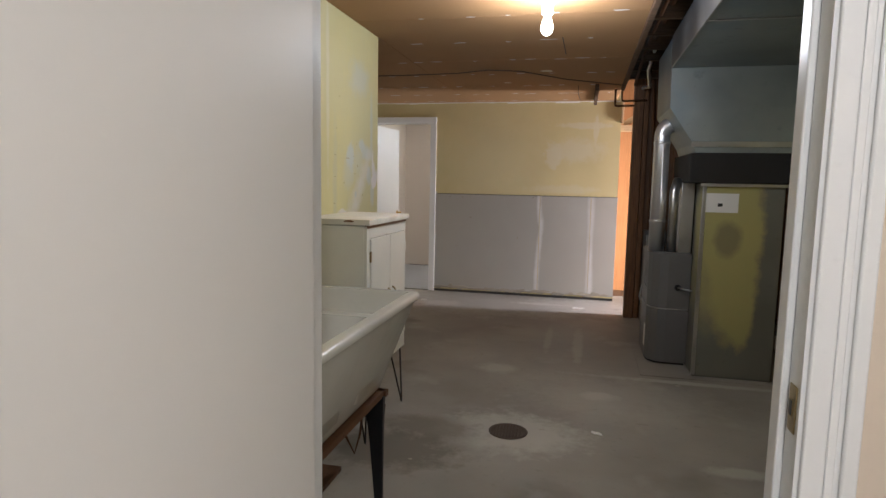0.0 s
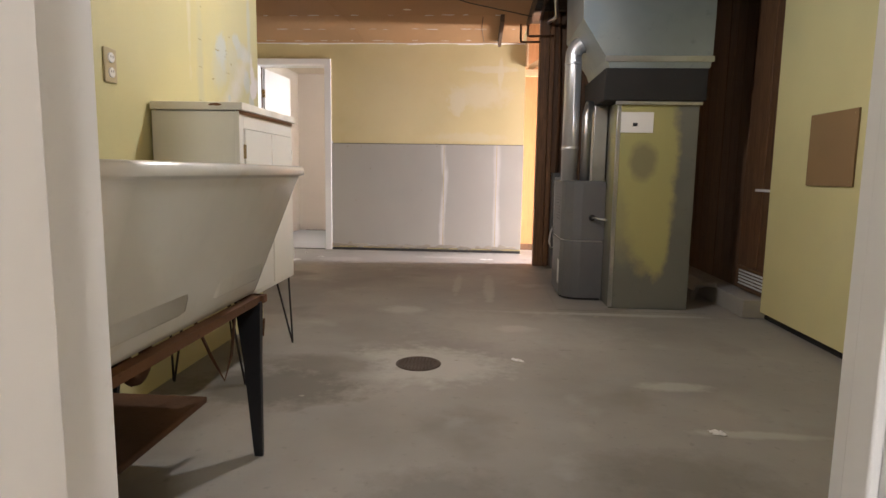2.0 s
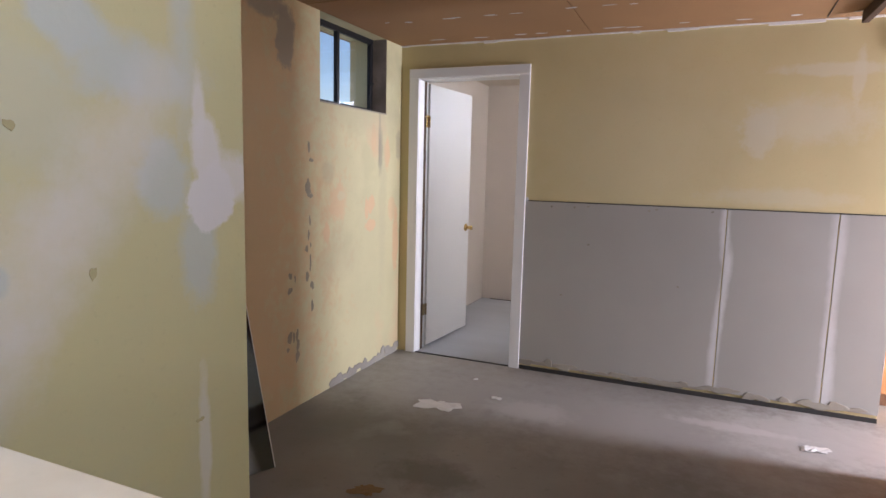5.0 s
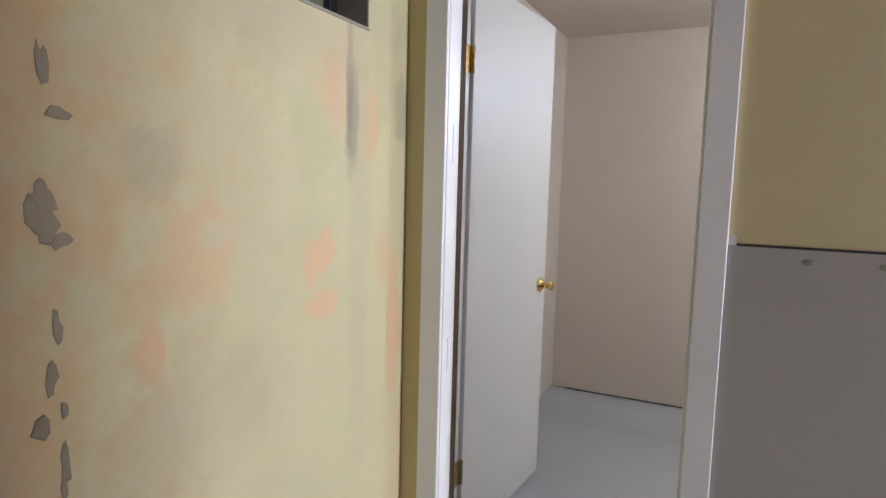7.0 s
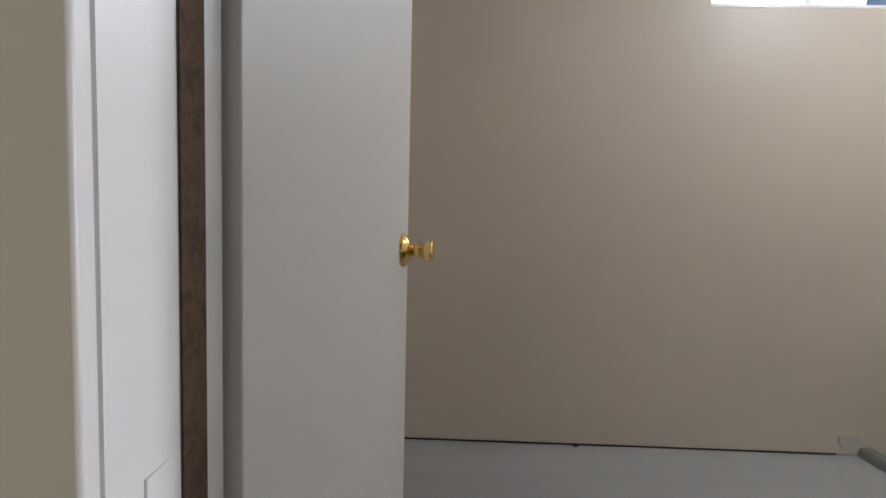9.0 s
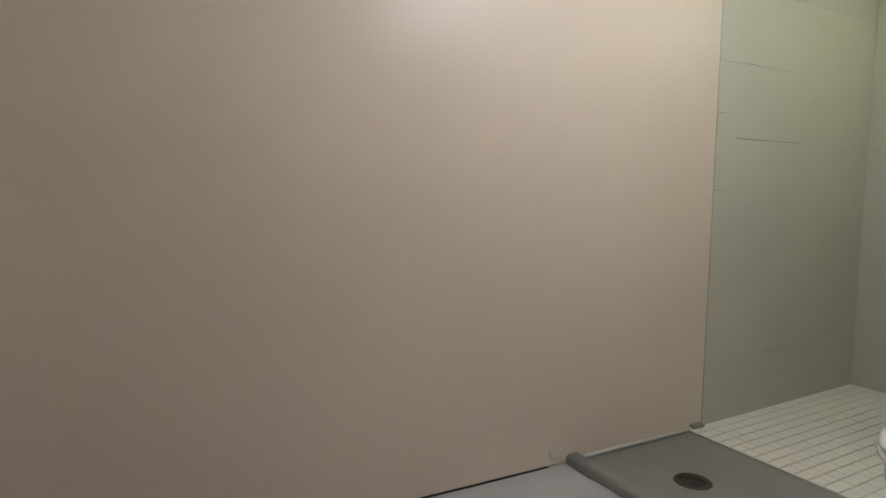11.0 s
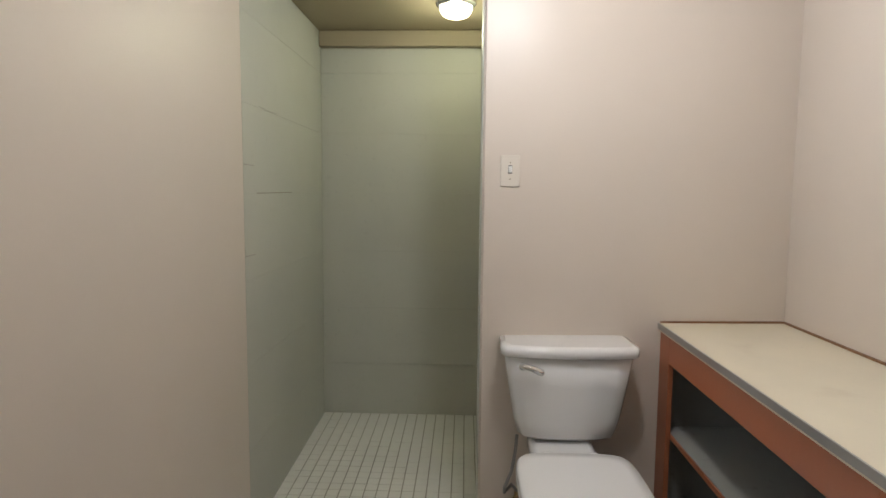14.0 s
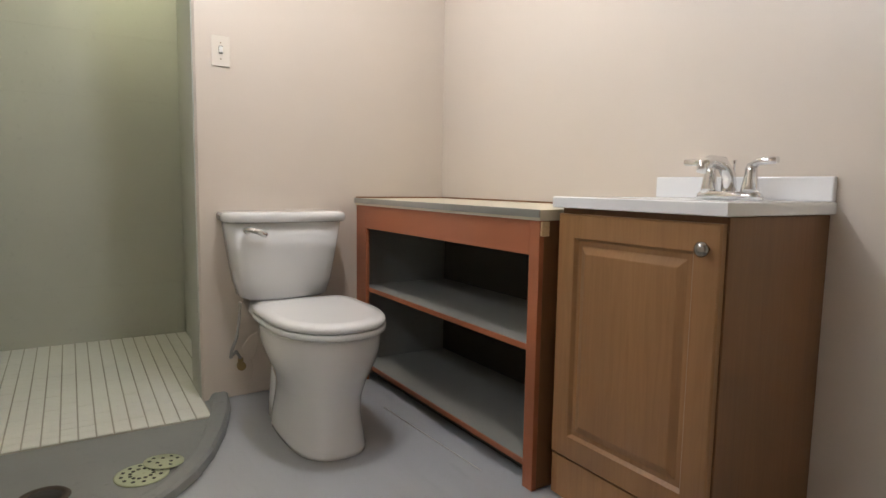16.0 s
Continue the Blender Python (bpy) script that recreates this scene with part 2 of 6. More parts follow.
REVEAL = material("dusty_brown_reveal", (0.30, 0.25, 0.20), 0.9, vary=0.15, grain=30, bump=0.3, stain=(0.20, 0.16, 0.12), stain_scale=6.0, stain_amount=0.4)
CARD = material("brown_hardboard", (0.26, 0.165, 0.075), 0.8, vary=0.05, grain=60)
PAPER = material("white_paper", (0.76, 0.75, 0.72), 0.9, vary=0.03, grain=60, bump=0.1)
OUTLETBEIGE = material("beige_outlet_plate", (0.50, 0.42, 0.25), 0.45, vary=0.03, grain=90, bump=0.0)
PLATEWHITE = material("ivory_switch_plate", (0.72, 0.66, 0.57), 0.4, vary=0.02, grain=90, bump=0.0)
OUTLETWHITE = material("white_plastic", (0.80, 0.79, 0.75), 0.35, vary=0.02, grain=90, bump=0.0)
DARKSLOT = material("dark_slot", (0.03, 0.028, 0.025), 0.6, vary=0.1, grain=60)
DRAINGREEN = material("verdigris_drain_plate", (0.42, 0.45, 0.30), 0.6, metal=0.2, vary=0.2, grain=60, bump=0.2)
RUBBER = material("grey_braided_hose", (0.33, 0.32, 0.30), 0.5, metal=0.4, vary=0.15, grain=200)
CABLE = material("black_cable", (0.03, 0.025, 0.02), 0.6, vary=0.1, grain=60)
PLANK = wood("dark_brown_boards", (0.155, 0.078, 0.035), (0.075, 0.038, 0.018), "z", 0.6)
POST = wood("brown_post_timber", (0.24, 0.115, 0.045), (0.11, 0.050, 0.020), "z", 0.6)
PANELWOOD = wood("orange_wood_panelling", (0.46, 0.215, 0.08), (0.37, 0.165, 0.06), "z", 0.55)
JOIST = wood("dusty_dark_joist", (0.115, 0.065, 0.032), (0.050, 0.027, 0.013), "x", 0.85)
LIGHTPINE = wood("pale_pine_board", (0.62, 0.45, 0.26), (0.50, 0.34, 0.18), "x", 0.7)
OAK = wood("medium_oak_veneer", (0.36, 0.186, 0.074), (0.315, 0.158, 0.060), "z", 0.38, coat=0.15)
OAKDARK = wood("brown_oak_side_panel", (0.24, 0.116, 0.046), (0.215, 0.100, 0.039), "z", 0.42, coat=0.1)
BULB = glowing("lit_bulb_glass", (1.0, 0.90, 0.72), 14.0)
DOME = glowing("lit_lamp_glass", (1.0, 0.90, 0.70), 7.0)
GLASS = clear("window_glass")
MIRROR = material("mirror_silver", (0.86, 0.88, 0.88), 0.02, metal=1.0, vary=0.0, grain=5, bump=0.0)



def blots(m, marks, wobble=1.9):
    """Adds soft-edged stains and painted-in light to a material: centre, radii (0: any), colour, softness, strength;
    their outline is broken up by a noise.
    """
    n, l = m.node_tree.nodes, m.node_tree.links
    b = n["Principled BSDF"]
    geo = n.new("ShaderNodeNewGeometry")
    nz = n.new("ShaderNodeTexNoise")
    nz.inputs["Scale"].default_value, nz.inputs["Detail"].default_value, nz.inputs["Roughness"].default_value = 11.0, 8.0, 0.68
    l.new(geo.outputs["Position"], nz.inputs["Vector"])
    for (c, r, colour, soft, strength) in marks:
        off = n.new("ShaderNodeVectorMath")
        off.operation = "SUBTRACT"
        off.inputs[1].default_value = c
        l.new(geo.outputs["Position"], off.inputs[0])
        sc = n.new("ShaderNodeVectorMath")
        sc.operation = "MULTIPLY"
        sc.inputs[1].default_value = tuple(1.0 / v if v else 0.0 for v in r)
        l.new(off.outputs[0], sc.inputs[0])
        ln = n.new("ShaderNodeVectorMath")
        ln.operation = "LENGTH"
        l.new(sc.outputs[0], ln.inputs[0])
        ad = n.new("ShaderNodeMath")
        ad.operation = "MULTIPLY_ADD"
        ad.inputs[1].default_value = wobble
        l.new(nz.outputs[0], ad.inputs[0])
        l.new(ln.outputs["Value"], ad.inputs[2])
        mr = n.new("ShaderNodeMapRange")
        mr.inputs[1].default_value, mr.inputs[2].default_value = 1 + wobble / 2 + soft / 2, 1 + wobble / 2 - soft / 2
        mr.inputs[4].default_value = strength
        l.new(ad.outputs[0], mr.inputs[0])
        mx = n.new("ShaderNodeMix")
        mx.data_type = "RGBA"
        mx.inputs[7].default_value = (*colour, 1)
        l.new(b.inputs["Base Color"].links[0].from_socket, mx.inputs[6])
        l.new(mr.outputs[0], mx.inputs[0])
        l.new(mx.outputs[2], b.inputs["Base Color"])


WPL, BLU, GRN = (0.70, 0.68, 0.66), (0.52, 0.56, 0.52), (0.49, 0.49, 0.34)
blots(YELLOW, [((-0.97, y, z), (0.5, ry, rz), col, so, st) for y, z, ry, rz, col, so, st in (
    (4.80, 1.40, 0.30, 0.75, GRN, 1.1, 0.35), (4.55, 1.475, 0.060, 0.085, BLU, 0.35, 0.95), (4.53, 1.37, 0.07, 0.08, BLU, 0.9, 0.5), (4.735, 1.548, 0.045, 0.035, BLU, 0.4, 0.9), (4.79, 1.51, 0.05, 0.04, BLU, 0.7, 0.7), (4.84, 1.50, 0.10, 0.035, BLU, 0.8, 0.6),
    (4.905, 1.66, 0.022, 0.20, BLU, 0.9, 0.7), (4.87, 1.365, 0.045, 0.055, BLU, 0.5, 0.85), (4.93, 1.24, 0.040, 0.07, BLU, 0.5, 0.8), (4.68, 1.44, 0.06, 0.09, BLU, 1.0, 0.35),
    *[(4.88 - 0.30 * k / 11, 1.495 - 0.35 * k / 11 + 0.010 * math.sin(2.1 * k), 0.045 + 0.0015 * k, 0.034 + 0.003 * k, WPL, 1.3, 0.24 + 0.012 * k) for k in range(12)], (4.635, 1.245, 0.018, 0.022, BLU, 0.4, 0.8), (4.53, 1.09, 0.05, 0.06, WPL, 0.9, 0.45),
    (4.958, 1.330, 0.050, 0.050, WPL, 0.16, 1.0), (4.948, 1.40, 0.030, 0.060, WPL, 0.4, 0.9), (4.935, 1.46, 0.012, 0.055, WPL, 0.5, 0.8), (5.0, 1.36, 0.05, 0.04, WPL, 0.5, 0.8),
    (4.93, 0.93, 0.012, 0.12, WPL, 0.5, 0.6), (4.80, 0.80, 0.10, 0.10, GRN, 1.0, 0.5), (4.62, 0.95, 0.12, 0.05, GRN, 0.9, 0.5), (4.42, 1.135, 0.07, 0.03, WPL, 0.35, 0.85), (4.225, 1.9, 0.018, 0.5, WPL, 0.8, 0.35), (4.70, 1.95, 0.14, 0.09, BLU, 0.8, 0.6), (3.3, 1.9, 0.5, 0.5, GRN, 1.2, 0.3),
    (4.32, 1.34, 0.03, 0.30, GRN, 0.9, 0.6))])
JNT = (0.60, 0.59, 0.57)
blots(GREYBOARD, [((x, 8.244, z), (w, 0.5, h), JNT, 1.1, st) for x, z, w, h, st in (
    (-0.110, 1.10, 0.022, 0.16, 0.85), (-0.100, 0.97, 0.022, 0.10, 0.8), (-0.078, 0.86, 0.024, 0.11, 0.9), (-0.084, 0.72, 0.022, 0.12, 0.8), (-0.098, 0.58, 0.024, 0.13, 0.95), (-0.108, 0.42, 0.025, 0.13, 0.9), (-0.115, 0.28, 0.025, 0.13, 0.85), (-0.112, 0.12, 0.026, 0.12, 0.8),
    (0.482, 1.08, 0.034, 0.20, 0.6), (0.488, 0.88, 0.030, 0.16, 0.6), (0.486, 0.66, 0.028, 0.18, 0.65), (0.487, 0.46, 0.030, 0.16, 0.85), (0.492, 0.28, 0.032, 0.16, 0.85), (0.496, 0.12, 0.034, 0.14, 0.8))], 0.9)
MUDC = (0.60, 0.55, 0.40)
blots(YELLOW_FAR, [((x, 8.25, z), (rx, 0.5, rz), MUDC, so, st) for x, z, rx, rz, so, st in (
    (0.03, 1.64, 0.10, 0.13, 0.4, 0.8), (0.28, 1.72, 0.28, 0.12, 0.7, 0.6), (0.40, 2.00, 0.30, 0.035, 0.5, 0.7), (0.50, 1.95, 0.03, 0.14, 0.5, 0.7), (0.15, 1.27, 0.35, 0.05, 0.7, 0.5), (-0.7, 1.6, 0.5, 0.5, 1.2, 0.25))])
PCH, OLV, SOO, LIM = (0.66, 0.47, 0.27), (0.47, 0.44, 0.28), (0.24, 0.22, 0.17), (0.62, 0.56, 0.35)
blots(PEELED, [((-2.33, y, z), (0.5, ry, rz), col, so, st) for y, z, ry, rz, col, so, st in (
    (5.9, 1.2, 1.25, 2.2, (0.62, 0.46, 0.255), 0.5, 0.95), (7.42, 1.18, 0.09, 0.12, PCH, 0.35, 0.75), (7.45, 1.21, 0.05, 0.035, LIM, 0.4, 0.9), (7.82, 1.145, 0.05, 0.06, PCH, 0.22, 0.95), (7.76, 1.11, 0.022, 0.08, PCH, 0.22, 0.9),
    (7.81, 1.0, 0.075, 0.045, PCH, 0.22, 0.95), (8.12, 1.10, 0.06, 0.08, PCH, 0.4, 0.6), (8.18, 0.86, 0.045, 0.22, PCH, 0.3, 0.9), (7.29, 0.99, 0.035, 0.06, PCH, 0.25, 0.9), (8.04, 1.50, 0.045, 0.12, PCH, 0.4, 0.8), (7.85, 1.58, 0.03, 0.1, PCH, 0.4, 0.6),
    (7.30, 1.36, 0.06, 0.06, OLV, 0.6, 0.5), (7.42, 0.83, 0.2, 0.15, OLV, 0.9, 0.35), (8.21, 1.56, 0.04, 0.10, OLV, 0.4, 0.9), (7.945, 1.49, 0.028, 0.14, SOO, 0.7, 0.75), (7.93, 1.62, 0.016, 0.18, SOO, 0.7, 0.6), (7.98, 1.2, 0.05, 0.6, OLV, 0.9, 0.4),
    (6.90, 2.08, 0.07, 0.16, (0.36, 0.32, 0.24), 0.3, 0.95), (6.75, 2.20, 0.16, 0.07, (0.36, 0.32, 0.24), 0.4, 0.9), (7.7, 1.75, 0.6, 0.12, OLV, 0.9, 0.35))])
OVR, SMU = (0.40, 0.37, 0.155), (0.20, 0.185, 0.11)
blots(OVERSPRAY, [((x, 5.56, z), (rx, 0.3, rz), col, so, st) for x, z, rx, rz, col, so, st in (
    (1.33, 1.10, 0.20, 0.40, OVR, 0.35, 0.95), (1.42, 1.05, 0.165, 0.42, OVR, 0.3, 0.95), (1.42, 0.72, 0.145, 0.46, OVR, 0.4, 0.95), (1.475, 0.50, 0.085, 0.27, OVR, 0.35, 0.95),
    (1.29, 0.70, 0.14, 0.30, OVR, 0.8, 0.7), (1.365, 0.98, 0.085, 0.115, SMU, 0.5, 0.8))], 0.6)
DMP, PAL = (0.13, 0.118, 0.095), (0.42, 0.41, 0.37)
# The broad pale blots beyond y 7.5 also paint in the daylight strip.
blots(CONCRETE, [((x, y, 0), (rx, ry, 0.5), col, so, st) for x, y, rx, ry, col, so, st in (
    (0.06, 4.26, 0.36, 0.24, PAL, 0.6, 0.8), (-0.50, 3.90, 0.34, 0.20, DMP, 0.6, 0.85), (-0.38, 4.20, 0.26, 0.14, DMP, 0.7, 0.7), (0.25, 3.12, 0.20, 0.14, DMP, 0.9, 0.55), (0.95, 3.30, 0.24, 0.14, DMP, 0.9, 0.5),
    (0.6, 5.0, 0.5, 0.35, PAL, 1.0, 0.35), (-0.9, 7.6, 1.5, 0.45, (0.40, 0.385, 0.37), 0.9, 0.65), (0.45, 7.85, 0.5, 0.35, (0.46, 0.45, 0.43), 0.6, 0.6), (-1.3, 6.6, 0.2, 0.14, DMP, 0.7, 0.6), (0.4, 6.2, 0.04, 0.5, PAL, 0.6, 0.6), (0.15, 6.3, 0.03, 0.4, PAL, 0.6, 0.5), (1.15, 5.385, 0.60, 0.035, (0.42, 0.41, 0.38), 0.7, 0.75), (-0.16, 5.36, 0.12, 0.10, PAL, 0.7, 0.8), (0.54, 4.95, 0.10, 0.07, PAL, 0.7, 0.8), (1.30, 3.62, 0.20, 0.03, PAL, 0.7, 0.7), (1.17, 4.08, 0.14, 0.05, PAL, 0.7, 0.7), (0.55, 4.99, 0.08, 0.05, PAL, 0.5, 0.8), (0.0, 7.8, 0.30, 0.05, (0.50, 0.49, 0.47), 0.6, 0.8), (-1.09, 7.52, 0.22, 0.14, (0.47, 0.46, 0.44), 0.7, 0.7))])

# ---- shape helpers ----


def bx(bm, x0, x1, y0, y1, z0, z1, bevel=0.0, seg=2, slot=0):
    """Adds a box, with rounded edges where bevel is given."""
    made = bmesh.ops.create_cube(bm, size=1.0)["verts"]
    for v in made:
        v.co = Vector((x0 if v.co.x < 0 else x1, y0 if v.co.y < 0 else y1, z0 if v.co.z < 0 else z1))
    faces = {f for v in made for f in v.link_faces}
    for f in faces:
        f.material_index = slot
    if bevel:
        edges = {e for v in made for e in v.link_edges}
        out = bmesh.ops.bevel(bm, geom=list(edges), offset=bevel, segments=seg, profile=0.5, affect="EDGES")
        for f in out["faces"]:
            f.material_index, f.smooth = slot, True
    return bm


def box(x0, x1, y0, y1, z0, z1, bevel=0.0, seg=2):
    return bx(bmesh.new(), x0, x1, y0, y1, z0, z1, bevel, seg)


def loft(bm, rings, cap0=True, cap1=True, smooth=True, slot=0):
    """Skins closed rings of points, one after the other."""
    vs = [[bm.verts.new(p) for p in ring] for ring in rings]
    k = len(vs[0])
    for a, b in zip(vs, vs[1:]):
        for i in range(k):
            f = bm.faces.new((a[i], a[(i + 1) % k], b[(i + 1) % k], b[i]))
            f.smooth, f.material_index = smooth, slot
    if cap0:
        bm.faces.new(vs[0][::-1]).material_index = slot
    if cap1:
        bm.faces.new(vs[-1]).material_index = slot
    return bm


def turned(bm, profile, m=None, n=24):
    """A turned shape: (radius, height) pairs about the z axis of the pose m."""
    m = m or Matrix()
    return loft(bm, [[m @ Vector((max(r, 1e-4) * math.cos(2 * math.pi * i / n), max(r, 1e-4) * math.sin(2 * math.pi * i / n), z)) for i in range(n)] for r, z in profile])


def tube(bm, points, r, n=10):
    """A round bar along a line of points."""
    pts = [Vector(p) for p in points]
    rings, side = [], None
    for i, p in enumerate(pts):
        d = (pts[min(i + 1, len(pts) - 1)] - pts[max(i - 1, 0)]).normalized()
        if side is None:
            side = d.cross(Vector((0, 0, 1)) if abs(d.z) < 0.9 else Vector((1, 0, 0))).normalized()
        side = (side - d * side.dot(d)).normalized()
        up = d.cross(side)
        rr = r[i] if isinstance(r, (list, tuple)) else r
        rings.append([p + rr * (math.cos(2 * math.pi * k / n) * side + math.sin(2 * math.pi * k / n) * up) for k in range(n)])
    return loft(bm, rings)


def arc(centre, a, b, start, stop, n=8):
    """Points of a bend: centre + cos * a + sin * b, in degrees."""
    c, a, b = Vector(centre), Vector(a), Vector(b)
    return [c + math.cos(t) * a + math.sin(t) * b for t in [radians(start + (stop - start) * i / n) for i in range(n + 1)]]


def oval(cx, cy, rx, ry, z, n=32, power=2.0):
    out = []
    for i in range(n):
        t = 2 * math.pi * i / n
        c, s = math.cos(t), math.sin(t)
        out.append((cx + rx * math.copysign(abs(c) ** (2 / power), c), cy + ry * math.copysign(abs(s) ** (2 / power), s), z))
    return out


def finish(bm, name, mats):
    bmesh.ops.recalc_face_normals(bm, faces=bm.faces)
    me = bpy.data.meshes.new(name)
    bm.to_mesh(me)
    bm.free()
    for m in mats if isinstance(mats, (list, tuple)) else [mats]:
        me.materials.append(m)
    return me


def whole(name, bm, mat, label="", category="", kind="", group=""):
    """A top-level object of one mesh."""
    return tagged(new(name, finish(bm, name, mat)), label, category, group, kind)


def thing(name, base, label, category, group="", kind=""):
    ob = tagged(new(name), label, category, group, kind)
    ob.location = base
    ob.empty_display_size = 0.05
    return ob


def part(name, bm, mat, parent, label=""):
    """Links a bmesh, given in world places, as one mesh under a thing or under a part."""
    ob = tagged(new(name, finish(bm, name, mat)), label)
    ob.parent = parent
    if parent.type == "EMPTY":
        ob.matrix_parent_inverse = Matrix.Translation(-parent.location)
    return ob


def patch(bm, axis, at, u, v, ru, rv, seed, thick=0.0015, n=18, rough=0.35, out=1):
    """A thin patch with an uneven outline on a wall (axis x or y) or on a floor (axis z)."""
    rnd = random.Random(seed)
    ph = [rnd.uniform(0, 6.28) for _ in range(4)]
    lift = rnd.uniform(0, 0.0009)
    ks = [1 + min(rough, 0.5) * (0.4 * math.sin(2 * t + ph[0]) + 0.3 * math.sin(3 * t + ph[1]) + 0.2 * math.sin(5 * t + ph[2])) for t in [2 * math.pi * i / n for i in range(n)]]

    def place(s, i, d):
        t = 2 * math.pi * i / n
        a, b = u + ru * ks[i] * s * math.cos(t), v + rv * ks[i] * s * math.sin(t)
        h = at + out * (d + lift)
        return {"x": (h, a, b), "y": (a, h, b), "z": (a, b, h)}[axis]

    rows = []
    for s, d in ((1.12, 0.0), (1.0, thick), (0.5, thick)):
        row = []
        for i in range(n):
            w = bm.verts.new(place(s, i, d))
            row.append(w)
        rows.append(row)
    mid = bm.verts.new(place(0.0, 0, thick))
    for a, b in zip(rows, rows[1:]):
        for i in range(n):
            bm.faces.new((a[i], a[(i + 1) % n], b[(i + 1) % n], b[i]))
    for i in range(n):
        bm.faces.new((rows[-1][i], rows[-1][(i + 1) % n], mid))
    return bm


# ---- setting ----
CEIL = 2.27

whole("ground", box(-60, 60, -50, 70, -0.42, -0.30), BARE, kind="structure")
whole("floor_utility_room", box(-2.45, 4.25, 2.06, 8.25, -0.30, 0), CONCRETE, "worn stained concrete floor of the utility room", "floor", kind="structure")
whole("floor_east_bay", box(0.765, 4.25, 8.25, 8.74, -0.30, 0), CONCRETE, kind="structure")
whole("floor_hall", box(-1.30, 1.80, -0.90, 2.06, -0.30, -0.03), VINYL, kind="structure")
whole("floor_bathroom", box(-2.40, 1.50, 8.25, 10.52, -0.30, -0.004), VINYL, "pale grey vinyl floor of the bathroom", "floor", kind="structure")

# hall behind the first doorway
whole("wall_hall_west", box(-1.42, -1.30, -1.02, 2.08, -0.03, 2.45), HALLGREEN, kind="structure")
whole("wall_hall_south", box(-1.42, 1.92, -1.02, -0.90, -0.03, 2.45), HALLPAINT, kind="structure")
whole("wall_hall_east", box(1.80, 1.92, -0.90, 2.08, -0.03, 2.45), HALLPAINT, kind="structure")
whole("ceiling_hall", box(-1.42, 1.92, -1.02, 2.08, CEIL, CEIL + 0.12), CEILBEIGE, kind="structure")

DX0, DX1 = -0.080, 0.712
w = bmesh.new()
bx(w, -1.42, DX0 - 0.02, 2.08, 2.20, 0, 2.60)
bx(w, DX1 + 0.02, 2.30, 2.08, 2.20, 0, 2.60)
bx(w, DX0 - 0.02, DX1 + 0.02, 2.08, 2.20, 2.05, 2.60)
door_wall = whole("wall_doorway_south", w, HALLPAINT, "cream painted wall round the first doorway", "wall", kind="structure")

# partition with the tub and the cabinet, and the wall behind it
whole("wall_partition_west", box(-1.09, -0.97, 2.20, 5.03, 0, CEIL), YELLOW, "yellow painted partition wall with pale patching", "wall", kind="structure")
whole("wall_partition_return", box(-2.37, -1.09, 4.91, 5.03, 0, CEIL), YELLOW, kind="structure")

# old west wall with the basement window
WX, WY0, WY1, WZ = -2.33, 7.22, 8.02, 1.765
w = bmesh.new()
bx(w, WX - 0.30, WX, 4.91, WY0, 0, 2.45)
bx(w, WX - 0.30, WX, WY1, 8.25, 0, 2.45)
bx(w, WX - 0.30, WX, WY0, WY1, 0, WZ)
bx(w, WX - 0.30, WX, WY0, WY1, CEIL + 0.005, 2.45)
wall_west = whole("wall_west", w, PEELED, "old yellow wall with peeling paint", "wall", kind="structure")

# far wall with the bathroom doorway
FY, FB = 8.25, 8.40
BX0, BX1, BH = -2.18, -1.435, 2.03
w = bmesh.new()
bx(w, WX - 0.30, BX0 - 0.02, FY, FB, 0, 2.45)
bx(w, BX1 + 0.02, 0.765, FY, FB, 0, 2.45)
bx(w, BX0 - 0.02, BX1 + 0.02, FY, FB, BH + 0.02, 2.45)
wall_far = whole("wall_north_utility", w, YELLOW_FAR, "yellow upper wall above bare grey drywall", "wall", kind="structure")

# east side: yellow panelled wall, wood wall over a concrete ledge, east bay
whole("wall_east_yellow", box(2.10, 2.22, 2.20, 5.40, 0.045, 2.60), YELLOW, "yellow painted drywall sheet held off the floor", "wall", kind="structure")
# Black strip gives the gap below the sheet its shade.
whole("wall_east_gap_shade", box(2.13, 2.22, 2.20, 5.40, 0, 0.045), BLACK, kind="structure")
whole("ledge_foundation", box(1.99, 2.22, 5.40, 7.42, 0, 0.118, 0.006), BARE, "low concrete foundation ledge", "ledge", kind="structure")
wall_wood = whole("wall_east_wood", box(2.16, 2.22, 5.40, 7.42, 0.118, 2.60), BLACK, kind="structure")
whole("wall_east_bay_north", box(0.765, 3.08, 8.62, 8.74, 0, 2.60), PANELWOOD, "orange wood panelling lit by daylight", "wall", kind="structure")
whole("wall_bay_closure", box(0.645, 0.765, 8.40, 8.74, 0, 2.45), BEIGE, kind="structure")
# Unseen end wall; its narrow gap is sized to shape the daylight strip.
w = bmesh.new()
bx(w, 2.96, 3.08, 7.42, 7.50, 0, 2.60)
bx(w, 2.96, 3.08, 7.86, 8.62, 0, 2.60)
bx(w, 2.96, 3.08, 7.50, 7.86, 2.05, 2.60)
whole("wall_bay_east", w, BEIGE, kind="structure")
whole("wall_bay_south", box(2.22, 3.08, 7.42, 7.50, 0, 2.60), BEIGE, kind="structure")

